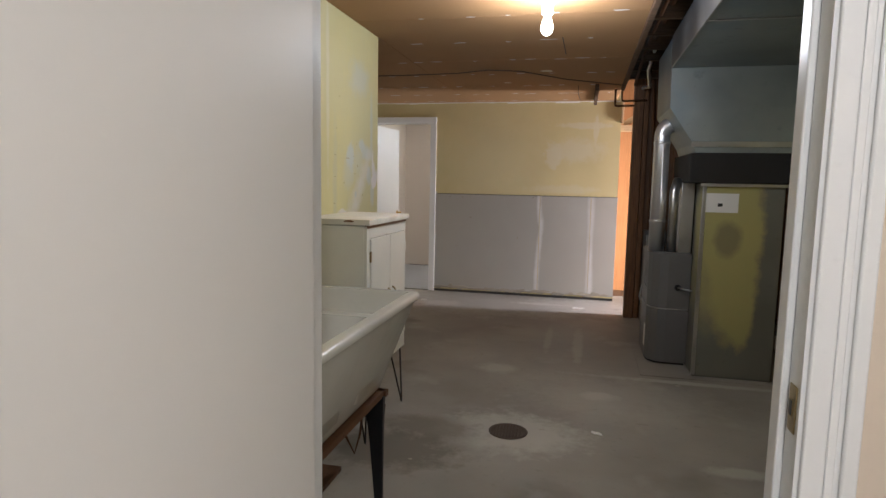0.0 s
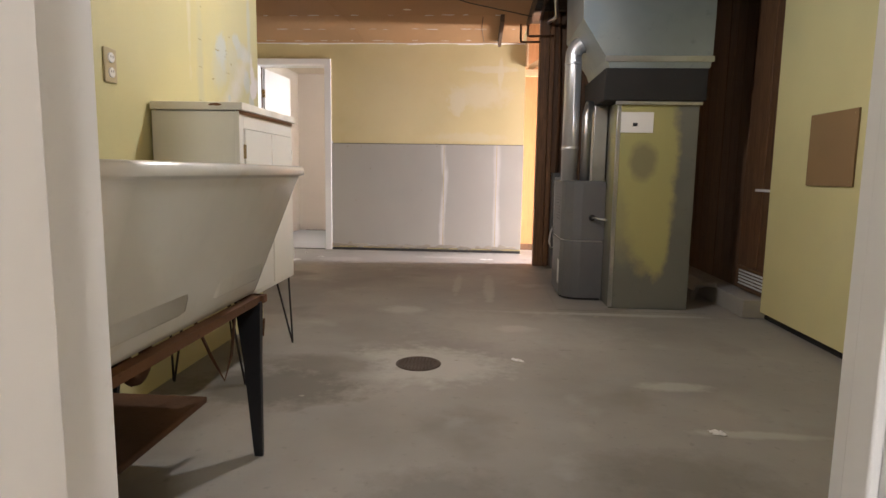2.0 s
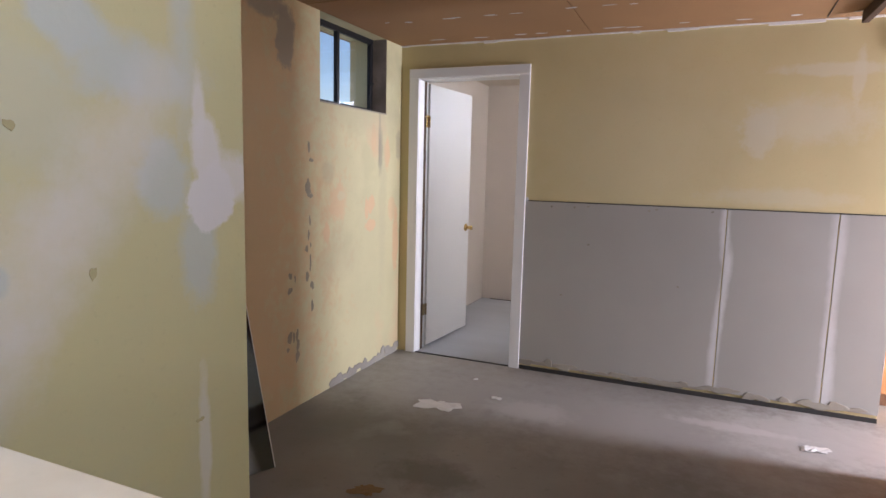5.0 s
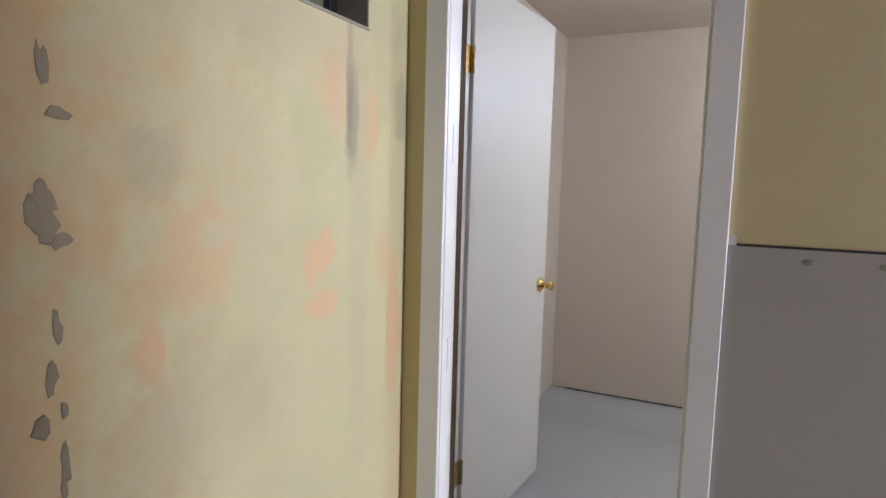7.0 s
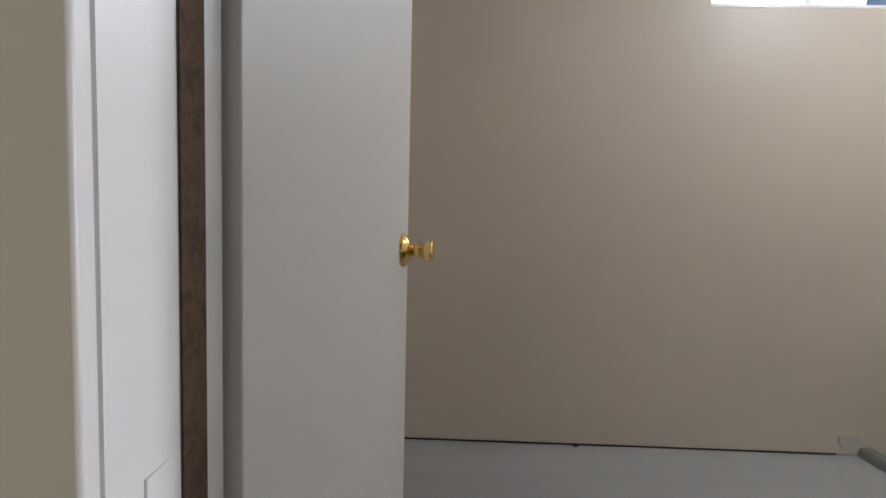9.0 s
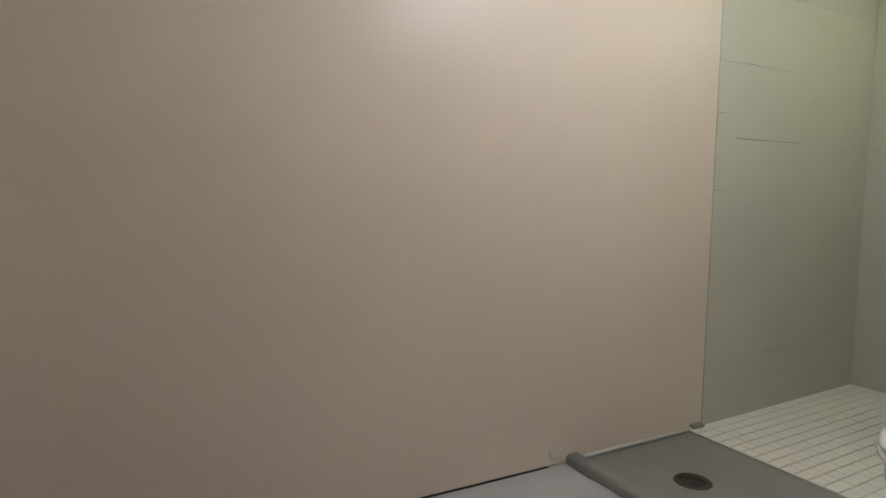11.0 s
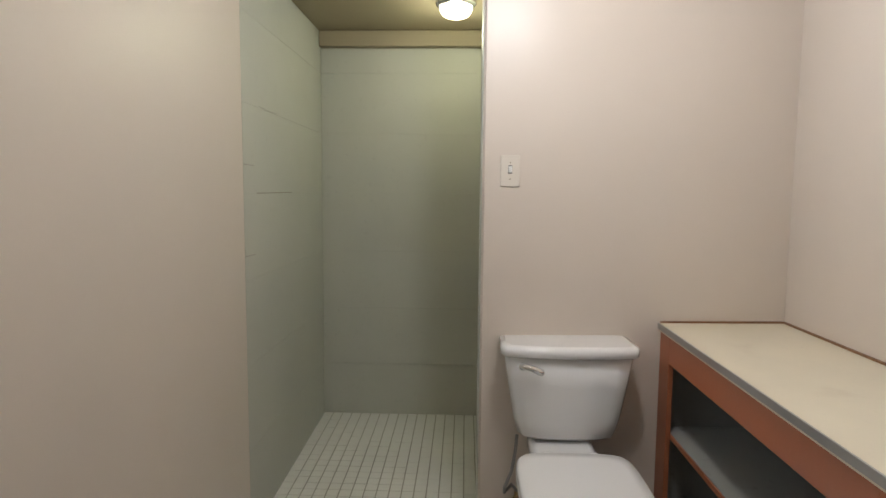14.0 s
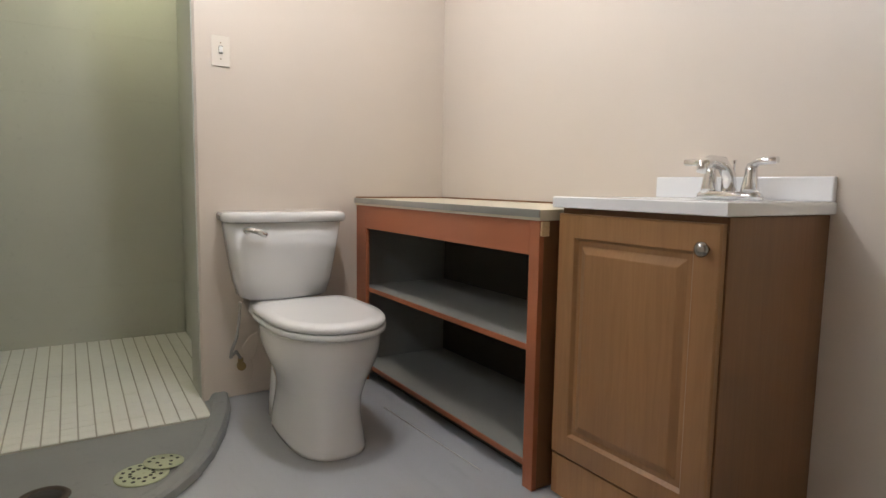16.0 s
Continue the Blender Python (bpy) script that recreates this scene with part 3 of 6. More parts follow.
# bathroom
NX0, NX1, NZ0, NZ1 = -1.054, -0.232, 1.785, 2.20
EX = 0.541
w = bmesh.new()
bx(w, -2.52, NX0, 10.40, 10.52, 0, 2.45)
bx(w, NX1, 0.399, 10.40, 10.52, 0, 2.45)
bx(w, NX0, NX1, 10.40, 10.52, 0, NZ0)
bx(w, NX0, NX1, 10.40, 10.52, NZ1, 2.45)
whole("wall_bath_north", w, BEIGE, "beige painted bathroom wall", "wall", kind="structure")
whole("wall_bath_west", box(-2.52, -2.40, 8.40, 10.40, 0, 2.45), BEIGE, kind="structure")
whole("wall_bath_south", box(BX1 + 0.02, 0.66, FB, FB + 0.012, 0, 2.28), BEIGE, "beige painted bathroom wall behind the vanity", "wall", kind="structure")
w = bmesh.new()
loft(w, [[(0.570, FB + 0.012, z), (0.74, FB + 0.012, z), (0.685, 9.556, z), (0.511, 9.556, z), (0.503, 9.548, z)] for z in (0, 2.28)], smooth=False)
whole("wall_bath_east", w, BEIGE, "beige painted wall behind the toilet", "wall", kind="structure")
whole("ceiling_bathroom", box(-2.52, EX + 0.12, 8.40, 10.52, 2.28, 2.40), CEILBEIGE, kind="structure")

# shower alcove
SX, SY0, SYS, SY1, SZ = 1.568, 9.555, 9.452, 10.40, 2.13
shower_north = whole("wall_shower_north", box(0.403, SX + 0.12, SY1 + 0.004, SY1 + 0.12, 0, 2.45), SHOWER, "grey-green painted wall of the shower", "wall", kind="structure")
shower_back = whole("wall_shower_back", box(SX + 0.004, SX + 0.12, SYS - 0.10, SY1 + 0.004, 0, 2.45), SHOWER, "grey-green painted wall at the back of the shower", "wall", kind="structure")
whole("wall_shower_south", box(0.76, SX + 0.004, SYS - 0.12, SYS, 0, 2.45), SHOWER, kind="structure")
whole("trim_shower_jamb", box(0.508, 0.690, 9.557, 9.561, 0, 2.15), SHOWER, kind="structure")
whole("ceiling_shower", box(EX + 0.12, SX + 0.12, SYS - 0.12, SY1 + 0.12, SZ, 2.28), SHOWERTOP, kind="structure")
whole("lintel_shower", box(EX - 0.02, EX + 0.12, SY0, SY1, 2.15, 2.28), SHOWERTOP, kind="structure")
whole("trim_shower_soffit", box(SX - 0.055, SX - 0.002, SYS + 0.002, SY1 - 0.002, 2.045, SZ - 0.002, 0.006), SHOWERTOP, "tan board along the top of the shower wall", "trim", kind="structure")

# first doorway
jamb = thing("door_frame_utility", (DX1, 2.14, 0), "white painted door frame with moulded casing", "door frame", kind="structure")
part("jamb", box(DX0 - 0.02, DX0, 2.078, 2.202, 0, 2.03), WHITE, jamb)
part("jamb", box(DX1, DX1 + 0.02, 2.078, 2.202, 0, 2.03), WHITE, jamb)
part("head_jamb", box(DX0 - 0.02, DX1 + 0.02, 2.078, 2.202, 2.03, 2.05), WHITE, jamb)
part("door_stop", box(DX1 - 0.012, DX1, 2.125, 2.165, 0, 2.03, 0.003), WHITE, jamb)


def casing(x0, x1, z1, face, out, parent, inner_right):
    """One upright of moulded casing: a flat board with a raised outer band and a bead."""
    bm = bmesh.new()
    y = sorted((face, face + out * 0.011))
    bx(bm, x0, x1, y[0], y[1], 0, z1, 0.003)
    a, b = (x0, x0 + 0.022) if not inner_right else (x1 - 0.022, x1)
    y = sorted((face + out * 0.0105, face + out * 0.019))
    bx(bm, a, b, y[0], y[1], 0, z1, 0.004)
    c = (x0 + x1) / 2
    y = sorted((face + out * 0.0105, face + out * 0.0145))
    bx(bm, c - 0.006, c + 0.006, y[0], y[1], 0, z1, 0.0018)
    return part("casing", bm, WHITE, parent)


casing(DX1 + 0.006, DX1 + 0.076, 2.04, 2.08, -1, jamb, True)
casing(DX0 - 0.076, DX0 - 0.006, 2.04, 2.08, -1, jamb, False)
casing(DX1 + 0.006, DX1 + 0.076, 2.04, 2.20, 1, jamb, True)
part("head_casing", box(DX0 - 0.076, DX1 + 0.076, 2.062, 2.08, 2.04, 2.11, 0.004), WHITE, jamb)
strike = bmesh.new()
bx(strike, DX1 - 0.0025, DX1 - 0.0002, 2.088, 2.116, 0.975, 1.045, 0.0008)
bx(strike, DX1 - 0.0032, DX1 - 0.0024, 2.098, 2.110, 0.998, 1.024)
part("strike_plate", strike, OLDBRASS, jamb, "tarnished brass strike plate")
bm = bmesh.new()
bx(bm, DX1 - 0.0042, DX1 - 0.0030, 2.099, 2.109, 1.0, 1.022)
part("strike_hole", bm, DARKSLOT, jamb)

# first door, open into the hall
H1 = Matrix.Translation((-0.0195, 2.040, 0)) @ Matrix.Rotation(math.atan2(0.024, 0.69), 4, "Z")
door = thing("door_utility", (-0.02, 2.04, 0), "plain white flush door standing open into the hall", "door")
bm = box(-0.036, 0, -0.785, 0.0015, 0.012, 2.02, 0.0015)
bmesh.ops.transform(bm, matrix=H1, verts=bm.verts)
part("door_leaf", bm, DOORWHITE, door)


def knob(parent, m, mat, ball=0.028, rose=0.036, label="", reach=0.058, profile=None):
    """A door knob on the local +z axis: rose, neck and ball."""
    bm = bmesh.new()
    turned(bm, [(rose, 0), (rose, 0.003), (rose * 0.92, 0.008), (rose * 0.62, 0.014), (0.016, 0.018)], m, 28)
    k = part("rose", bm, mat, parent, label)
    bm = bmesh.new()
    pr = [(0.013, 0.016), (0.012, reach - ball * 0.95)]
    for i in range(9):
        t = radians(-62 + i * 19)
        pr.append((ball * math.cos(t), reach + ball * 0.82 * math.sin(t)))
    turned(bm, profile or pr + [(0.004, reach + ball * 0.82)], m, 28)
    part("knob", bm, mat, parent, label)
    return k


KM = H1 @ Matrix.Translation((0, -0.690, 1.022)) @ Matrix.Rotation(radians(90), 4, "Y")
knob(door, KM, NICKEL, 0.030, 0.037, "dull metal door knob", 0.062)
bm = box(-0.004, 0.004, -0.010, 0.010, 0.082, 0.100, 0.001)
bmesh.ops.transform(bm, matrix=KM, verts=bm.verts)
part("turn_button", bm, NICKEL, door)
bm = bx(bx(bmesh.new(), -0.031, -0.005, -0.7868, -0.7852, 0.993, 1.051, 0.0006), -0.026, -0.010, -0.7872, -0.7869, 1.001, 1.005)
bmesh.ops.transform(bm, matrix=H1, verts=bm.verts)
lp = part("latch_plate", bm, BRASS, door, "brass latch plate")
bm = box(-0.025, -0.011, -0.796, -0.7866, 1.014, 1.030, 0.003)
bmesh.ops.transform(bm, matrix=H1, verts=bm.verts)
part("latch_bolt", bm, NICKEL, lp)
for z in (1.000, 1.044):
    bm = bmesh.new()
    turned(bm, [(0.0038, 0), (0.003, 0.001)], H1 @ Matrix.Translation((-0.018, -0.7869, z)) @ Matrix.Rotation(radians(90), 4, "X"), 10)
    part("screw", bm, BRASS, lp)
for z in (0.25, 1.0, 1.78):
    bm = bmesh.new()
    turned(bm, [(0.006, 0), (0.006, 0.09)], Matrix.Translation((-0.062, 2.052, z)), 10)
    part("hinge", bm, WHITE, door, "hinge painted over in white")

# bathroom doorway
frame2 = thing("door_frame_bathroom", (BX1, 8.32, 0), "white painted door frame of the bathroom", "door frame", kind="structure")
part("jamb", box(BX0 - 0.02, BX0, FY - 0.002, FB + 0.002, 0, BH), WHITE, frame2)
part("jamb", box(BX1, BX1 + 0.02, FY - 0.002, FB + 0.002, 0, BH), WHITE, frame2)
part("head_jamb", box(BX0 - 0.02, BX1 + 0.02, FY - 0.002, FB + 0.002, BH, BH + 0.02), WHITE, frame2)
for x0, x1 in ((BX0 - 0.077, BX0 - 0.002), (BX1 + 0.002, BX1 + 0.075)):
    bm = bmesh.new()
    bx(bm, x0, x1, FY - 0.018, FY - 0.0005, 0, BH + 0.006, 0.003)
    part("casing", bm, WHITE, frame2)
part("head_casing", box(BX0 - 0.077, BX1 + 0.075, FY - 0.020, FY - 0.0005, BH + 0.006, BH + 0.072, 0.003), WHITE, frame2)
# Dark strip laid on the jamb as the shade of the door gap.
part("bare_groove", box(BX0 - 0.001, BX0 + 0.0022, FY + 0.082, FY + 0.118, 0, BH), JOIST, frame2, "dark strip standing in for the shaded gap by the door")
part("door_stop", box(BX1 - 0.011, BX1, FY + 0.07, FY + 0.10, 0, BH, 0.002), WHITE, frame2)
for z0, z1 in ((0.71, 0.822), (1.40, 1.52)):
    part("filled_hinge_recess", box(BX0 - 0.0005, BX0 + 0.0022, FY + 0.036, FY + 0.068, z0, z1, 0.001), WHITE, frame2)
part("threshold", box(BX0, BX1, FY - 0.004, FY + 0.012, 0, 0.006), DARKSLOT, frame2)
part("nail", box(BX1 + 0.079, BX1 + 0.084, FY - 0.012, FY - 0.0005, 2.075, 2.082), OLDBRASS, frame2)
tear = bmesh.new()
patch(tear, "y", FY - 0.0005, BX1 + 0.085, 1.195, 0.012, 0.018, 5, 0.002, out=-1)
part("torn_edge", tear, PLASTER, frame2)

H2 = Matrix.Translation((BX0 - 0.016, FB + 0.006, 0)) @ Matrix.Rotation(-math.atan2(0.060, 0.73), 4, "Z")
bdoor = thing("door_bathroom", (BX0 + 0.012, FB + 0.006, 0), "plain white flush door standing open into the bathroom", "door")
bm = box(-0.006, 0.029, 0.004, 0.735, 0.014, 2.02, 0.002)
bmesh.ops.transform(bm, matrix=H2, verts=bm.verts)
part("door_leaf", bm, DOORWHITE, bdoor)
knob(bdoor, H2 @ Matrix.Translation((0.029, 0.672, 0.899)) @ Matrix.Rotation(radians(90), 4, "Y"), BRASS, 0.022, 0.032, "polished brass door knob", 0.052,
     [(0.009, 0.012), (0.009, 0.021), (0.0145, 0.025), (0.0150, 0.040), (0.010, 0.043), (0.0205, 0.049), (0.0215, 0.056), (0.018, 0.060), (0.003, 0.061)])
for z in (0.26, 1.70):
    bm = bmesh.new()
    bx(bm, BX0 + 0.001, BX0 + 0.004, FB - 0.038, FB + 0.004, z, z + 0.09)
    turned(bm, [(0.006, 0), (0.006, 0.09)], Matrix.Translation((BX0 + 0.010, FB + 0.008, z)), 10)
    part("hinge", bm, BRASS if z > 1 else OLDBRASS, bdoor, "brass hinge")

# basement window
win = thing("window_1", (WX - 0.2, 7.62, WZ), "small two-pane basement window in a dark metal frame", "window", kind="structure")
FX = WX - 0.11
part("window_frame", bx(bx(box(FX - 0.03, FX, WY0, WY1, WZ, WZ + 0.035, 0.003), FX - 0.03, FX, WY0, WY1, CEIL - 0.03, CEIL + 0.005, 0.003), FX - 0.03, FX, WY1 - 0.035, WY1, WZ + 0.035, CEIL - 0.03, 0.003), IRON, win)
part("window_frame", box(FX - 0.03, FX, WY0, WY0 + 0.035, WZ + 0.035, CEIL - 0.03, 0.003), IRON, win)
part("mullion", box(FX - 0.028, FX + 0.004, 7.562, 7.590, WZ + 0.035, CEIL - 0.03, 0.003), IRON, win)
part("latch", box(FX, FX + 0.02, WY1 - 0.06, WY1 - 0.02, WZ + 0.20, WZ + 0.212, 0.002), IRON, win)
part("sill", box(FX, WX + 0.004, WY0, WY1, WZ - 0.004, WZ + 0.004, 0.001), CRUMBLE, win, "dusty concrete window sill")
part("reveal", box(FX, WX - 0.002, WY1 - 0.003, WY1, WZ + 0.004, CEIL), REVEAL, win, "dusty brown window reveal")
for y0, y1 in ((WY0 + 0.035, 7.562), (7.590, WY1 - 0.035)):
    p = part("pane", box(FX - 0.018, FX - 0.014, y0, y1, WZ + 0.035, CEIL - 0.03), GLASS, win)
    p.visible_shadow = False

# bathroom window
bwin = thing("window_2", (-0.647, 10.46, NZ0), "small white framed bathroom window below the ceiling", "window", kind="structure")
for b in ((NX0, NX1, NZ0, NZ0 + 0.03), (NX0, NX1, NZ1 - 0.03, NZ1), (NX0, NX0 + 0.03, NZ0 + 0.03, NZ1 - 0.03), (NX1 - 0.03, NX1, NZ0 + 0.03, NZ1 - 0.03), (-0.662, -0.632, NZ0 + 0.03, NZ1 - 0.03)):
    part("window_frame", box(b[0], b[1], 10.46, 10.50, b[2], b[3], 0.003), WHITE, bwin)
for x0, x1 in ((NX0 + 0.03, -0.662), (-0.632, NX1 - 0.03)):
    p = part("pane", box(x0, x1, 10.476, 10.48, NZ0 + 0.03, NZ1 - 0.03), GLASS, bwin)
    p.visible_shadow = False
part("window_sill", box(NX0, NX1, 10.396, 10.46, NZ0 - 0.006, NZ0 + 0.002, 0.002), WHITE, bwin)

# unseen frame added round the narrow east gap that lets the daylight in
bay = thing("door_frame_bay", (3.02, 7.68, 0), "unseen white frame added round the east daylight gap", "door frame", kind="structure")
part("jamb", box(2.95, 3.09, 7.50, 7.52, 0, 2.05), WHITE, bay)
part("jamb", box(2.95, 3.09, 7.84, 7.86, 0, 2.05), WHITE, bay)

# ---- ceiling of the utility room: fibreboard sheets, open joists over the furnace ----
cl = bmesh.new()
YS = [2.20, 3.42, 4.64, 5.86, 7.08, 8.25]
for y0, y1 in zip(YS, YS[1:]):
    for x0, x1 in ((-2.33, -0.97), (-0.965, 0.70)):
        if x1 < -0.9 and y1 < 4.95:
            continue
        bx(cl, x0, x1, max(y0, 5.03) + 0.003 if x1 < -0.9 else y0 + 0.003, y1 - 0.003, CEIL, CEIL + 0.012)
bx(cl, -2.67, 0.72, 2.20, 8.25, CEIL + 0.012, CEIL + 0.05)
ceiling = whole("ceiling", cl, CEILBOARD, "brown fibreboard ceiling with white filler spots", "ceiling", kind="structure")
sp = bmesh.new()
rs = random.Random(4)
for y in (3.05, 3.42, 3.9, 4.64, 5.25, 5.86, 6.45, 7.08, 7.6, 8.12):
    x = -0.9 if y < 5 else -2.25
    while x < 0.66:
        x += rs.uniform(0.12, 0.34)
        if x < 0.66:
            patch(sp, "z", CEIL - 0.0003, x, y + rs.uniform(-0.015, 0.015), rs.uniform(0.012, 0.05), rs.uniform(0.005, 0.012), rs.random(), 0.0015, 10, 0.6, -1)
whole("filler_spots", sp, PLASTER, "white filler over ceiling nail heads", "filler", kind="stuff")
tp = bmesh.new()
for k, (x, y, r) in enumerate(((0.05, 6.35, 0.05), (-0.35, 6.9, 0.03), (-1.9, 5.3, 0.06))):
    patch(tp, "z", CEIL - 0.0003, x, y, r, r * 0.7, k, 0.0015, 12, 0.3, -1)
whole("ceiling_patches", tp, MUD, "pale plaster patches on the ceiling", "patch", kind="stuff")
bead = bmesh.new()
rs = random.Random(9)
x = -2.36
while x < 0.70:
    s = rs.uniform(0.03, 0.16)
    hgt = rs.uniform(0.006, 0.018)
    bx(bead, x, min(x + s, 0.75), FY - rs.uniform(0.008, 0.022), FY - 0.0004, CEIL - hgt, CEIL - 0.0004)
    x += s
whole("trim_plaster_bead", bead, PAPER, "ragged plaster line under the ceiling", "plaster", kind="stuff")
whole("trim_ceiling_edge", box(0.702, 0.735, 2.20, 7.40, CEIL - 0.02, CEIL + 0.10, 0.003), JOIST, kind="structure")
whole("ceiling_subfloor", box(0.72, 4.25, 2.20, 8.74, 2.56, 2.66), JOIST, kind="structure")
j0 = whole("joist", box(0.72, 2.22, 0, 0.045, 2.33, 2.56, 0.003), JOIST, "dusty dark wooden floor joist", "joist", group="floor joists")
j0.location = (0, 2.55, 0)
for k in range(1, 12):
    copy_thing(j0, pose(0, 2.55 + 0.42 * k, 0))
whole("beam", box(0.455, 0.490, 7.05, 8.12, CEIL - 0.062, CEIL - 0.002, 0.003), JOIST, "short dark wooden batten under the ceiling", "batten")

# seams and hairline cracks in the ceiling boards
ck = bmesh.new()
tube(ck, [(0.30, 7.15, CEIL - 0.001), (0.29, 7.6, CEIL - 0.001), (0.31, 8.2, CEIL - 0.001)], 0.003, 5)
tube(ck, [(0.22, 5.2, CEIL - 0.001), (0.225, 5.7, CEIL - 0.001)], 0.003, 5)
whole("ceiling_seams", ck, DARKSLOT, kind="stuff")

# ---- far wall: bare drywall sheets below, patches above ----
GZ = 1.19
for k, (x0, x1) in enumerate(((BX1 + 0.077, -0.105), (-0.098, 0.475), (0.482, 0.768))):
    part("drywall_sheet", box(x0, x1, FY - 0.006, FY - 0.0005, 0.045, GZ, 0.001), GREYBOARD, wall_far, "bare grey drywall sheet")
part("gap_line", box(BX1 + 0.077, 0.766, FY - 0.003, FY - 0.0004, GZ, GZ + 0.006), DARKSLOT, wall_far)

cr = bmesh.new()
rs = random.Random(12)
x = BX1 + 0.08
while x < 0.74:
    patch(cr, "y", FY - 0.0062, x, 0.055 + rs.uniform(-0.01, 0.015), rs.uniform(0.03, 0.08), rs.uniform(0.008, 0.024), rs.random(), 0.003, 14, 0.6, -1)
    x += rs.uniform(0.05, 0.12)
whole("crumbled_wall_foot", cr, CRUMBLE, "crumbled plaster along the foot of the wall", "rubble", kind="stuff")
whole("floor_gap", box(BX1 + 0.077, 0.765, FY - 0.012, FY - 0.0045, 0.0005, 0.028), DARKSLOT, kind="structure")
nh = bmesh.new()
rs = random.Random(31)
for k in range(9):
    patch(nh, "y", FY - 0.0062, rs.uniform(-1.2, 0.7), rs.choice((1.17, 1.16, rs.uniform(0.4, 1.1))), 0.008, 0.006, k, 0.001, 8, 0.4, -1)
part("nail_holes", nh, CRUMBLE, wall_far)
edge = bmesh.new()
rs = random.Random(14)
for k in range(16):
    patch(edge, "x", 0.7655, FY + rs.uniform(0.0, 0.012), rs.uniform(0.1, 1.2), 0.008, rs.uniform(0.01, 0.035), k, 0.003, 9, 0.6, 1)
part("torn_board_edge", edge, PLASTER, wall_far)

# partition wall: patching, scuffs, nail marks
wa = bpy.data.objects["wall_partition_west"]
PX = -0.97 + 0.0003
pm = bmesh.new()
for k, (y, z, ru, rv) in enumerate(((3.98, 1.90, 0.006, 0.020), (4.32, 1.472, 0.020, 0.003), (4.32, 1.35, 0.018, 0.003), (4.31, 1.20, 0.016, 0.003), (4.445, 1.315, 0.012, 0.003), (4.455, 1.319, 0.010, 0.003), (4.60, 1.475, 0.010, 0.003), (4.61, 1.46, 0.008, 0.002), (4.59, 1.445, 0.009, 0.002), (4.62, 1.37, 0.03, 0.0016), (4.75, 1.24, 0.006, 0.014), (4.645, 1.551, 0.010, 0.004), (4.38, 1.80, 0.006, 0.006), (3.52, 1.22, 0.008, 0.008), (3.54, 1.10, 0.007, 0.007), (4.34, 1.62, 0.006, 0.004), (4.66, 1.42, 0.008, 0.010), (4.92, 0.98, 0.010, 0.006), (4.50, 1.46, 0.03, 0.004))):
    patch(pm, "x", PX + 0.0002, y, z, ru * 0.7, rv * 0.6, 80 + k, 0.0008, 10, 0.6, 1)
part("scuff_marks", pm, SCUFF, wa, "brown nail marks and scuffs")
part("scratch", tube(bmesh.new(), [(PX, 3.72, 1.62), (PX, 3.78, 1.622), (PX, 3.84, 1.612), (PX, 3.85, 1.605)], 0.0016, 6), SCUFF, wa)

# old west wall: peach areas, peeled spots, crumbled foot, soot
pm = bmesh.new()
rs = random.Random(17)
for k in range(26):
    y, z = (7.11 + rs.uniform(-0.03, 0.03), rs.uniform(0.55, 1.5)) if k % 3 else (6.92 + rs.uniform(-0.08, 0.08), rs.uniform(0.25, 0.8))
    patch(pm, "x", WX + 0.0004, y, z, rs.uniform(0.006, 0.020), rs.uniform(0.010, 0.035), 200 + k, 0.0012, 9, 0.7, 1)
part("peeled_spot", pm, SPOT, wall_west, "grey spots of bare concrete")
cr = bmesh.new()
rs = random.Random(21)
y = 7.36
while y < 8.22:
    patch(cr, "x", WX + 0.0012, y, 0.025 + rs.uniform(-0.02, 0.02), rs.uniform(0.03, 0.07), rs.uniform(0.015, 0.045), 300 + y, 0.004, 14, 0.7, 1)
    y += rs.uniform(0.04, 0.09)
whole("crumbled_wall_edge", cr, BARE, "crumbled concrete along the foot of the old wall", "rubble", kind="stuff")

# ---- utility room things ----


def rounded(cx, cy, hx, hy, z, r, n=5):
    """A rectangle with round corners, as a ring of points."""
    out = []
    for sx, sy, a in ((1, 1, 0), (-1, 1, 90), (-1, -1, 180), (1, -1, 270)):
        for i in range(n + 1):
            t = radians(a + 90 * i / n)
            out.append((cx + sx * (hx - r) + r * math.cos(t), cy + sy * (hy - r) + r * math.sin(t), z))
    return out


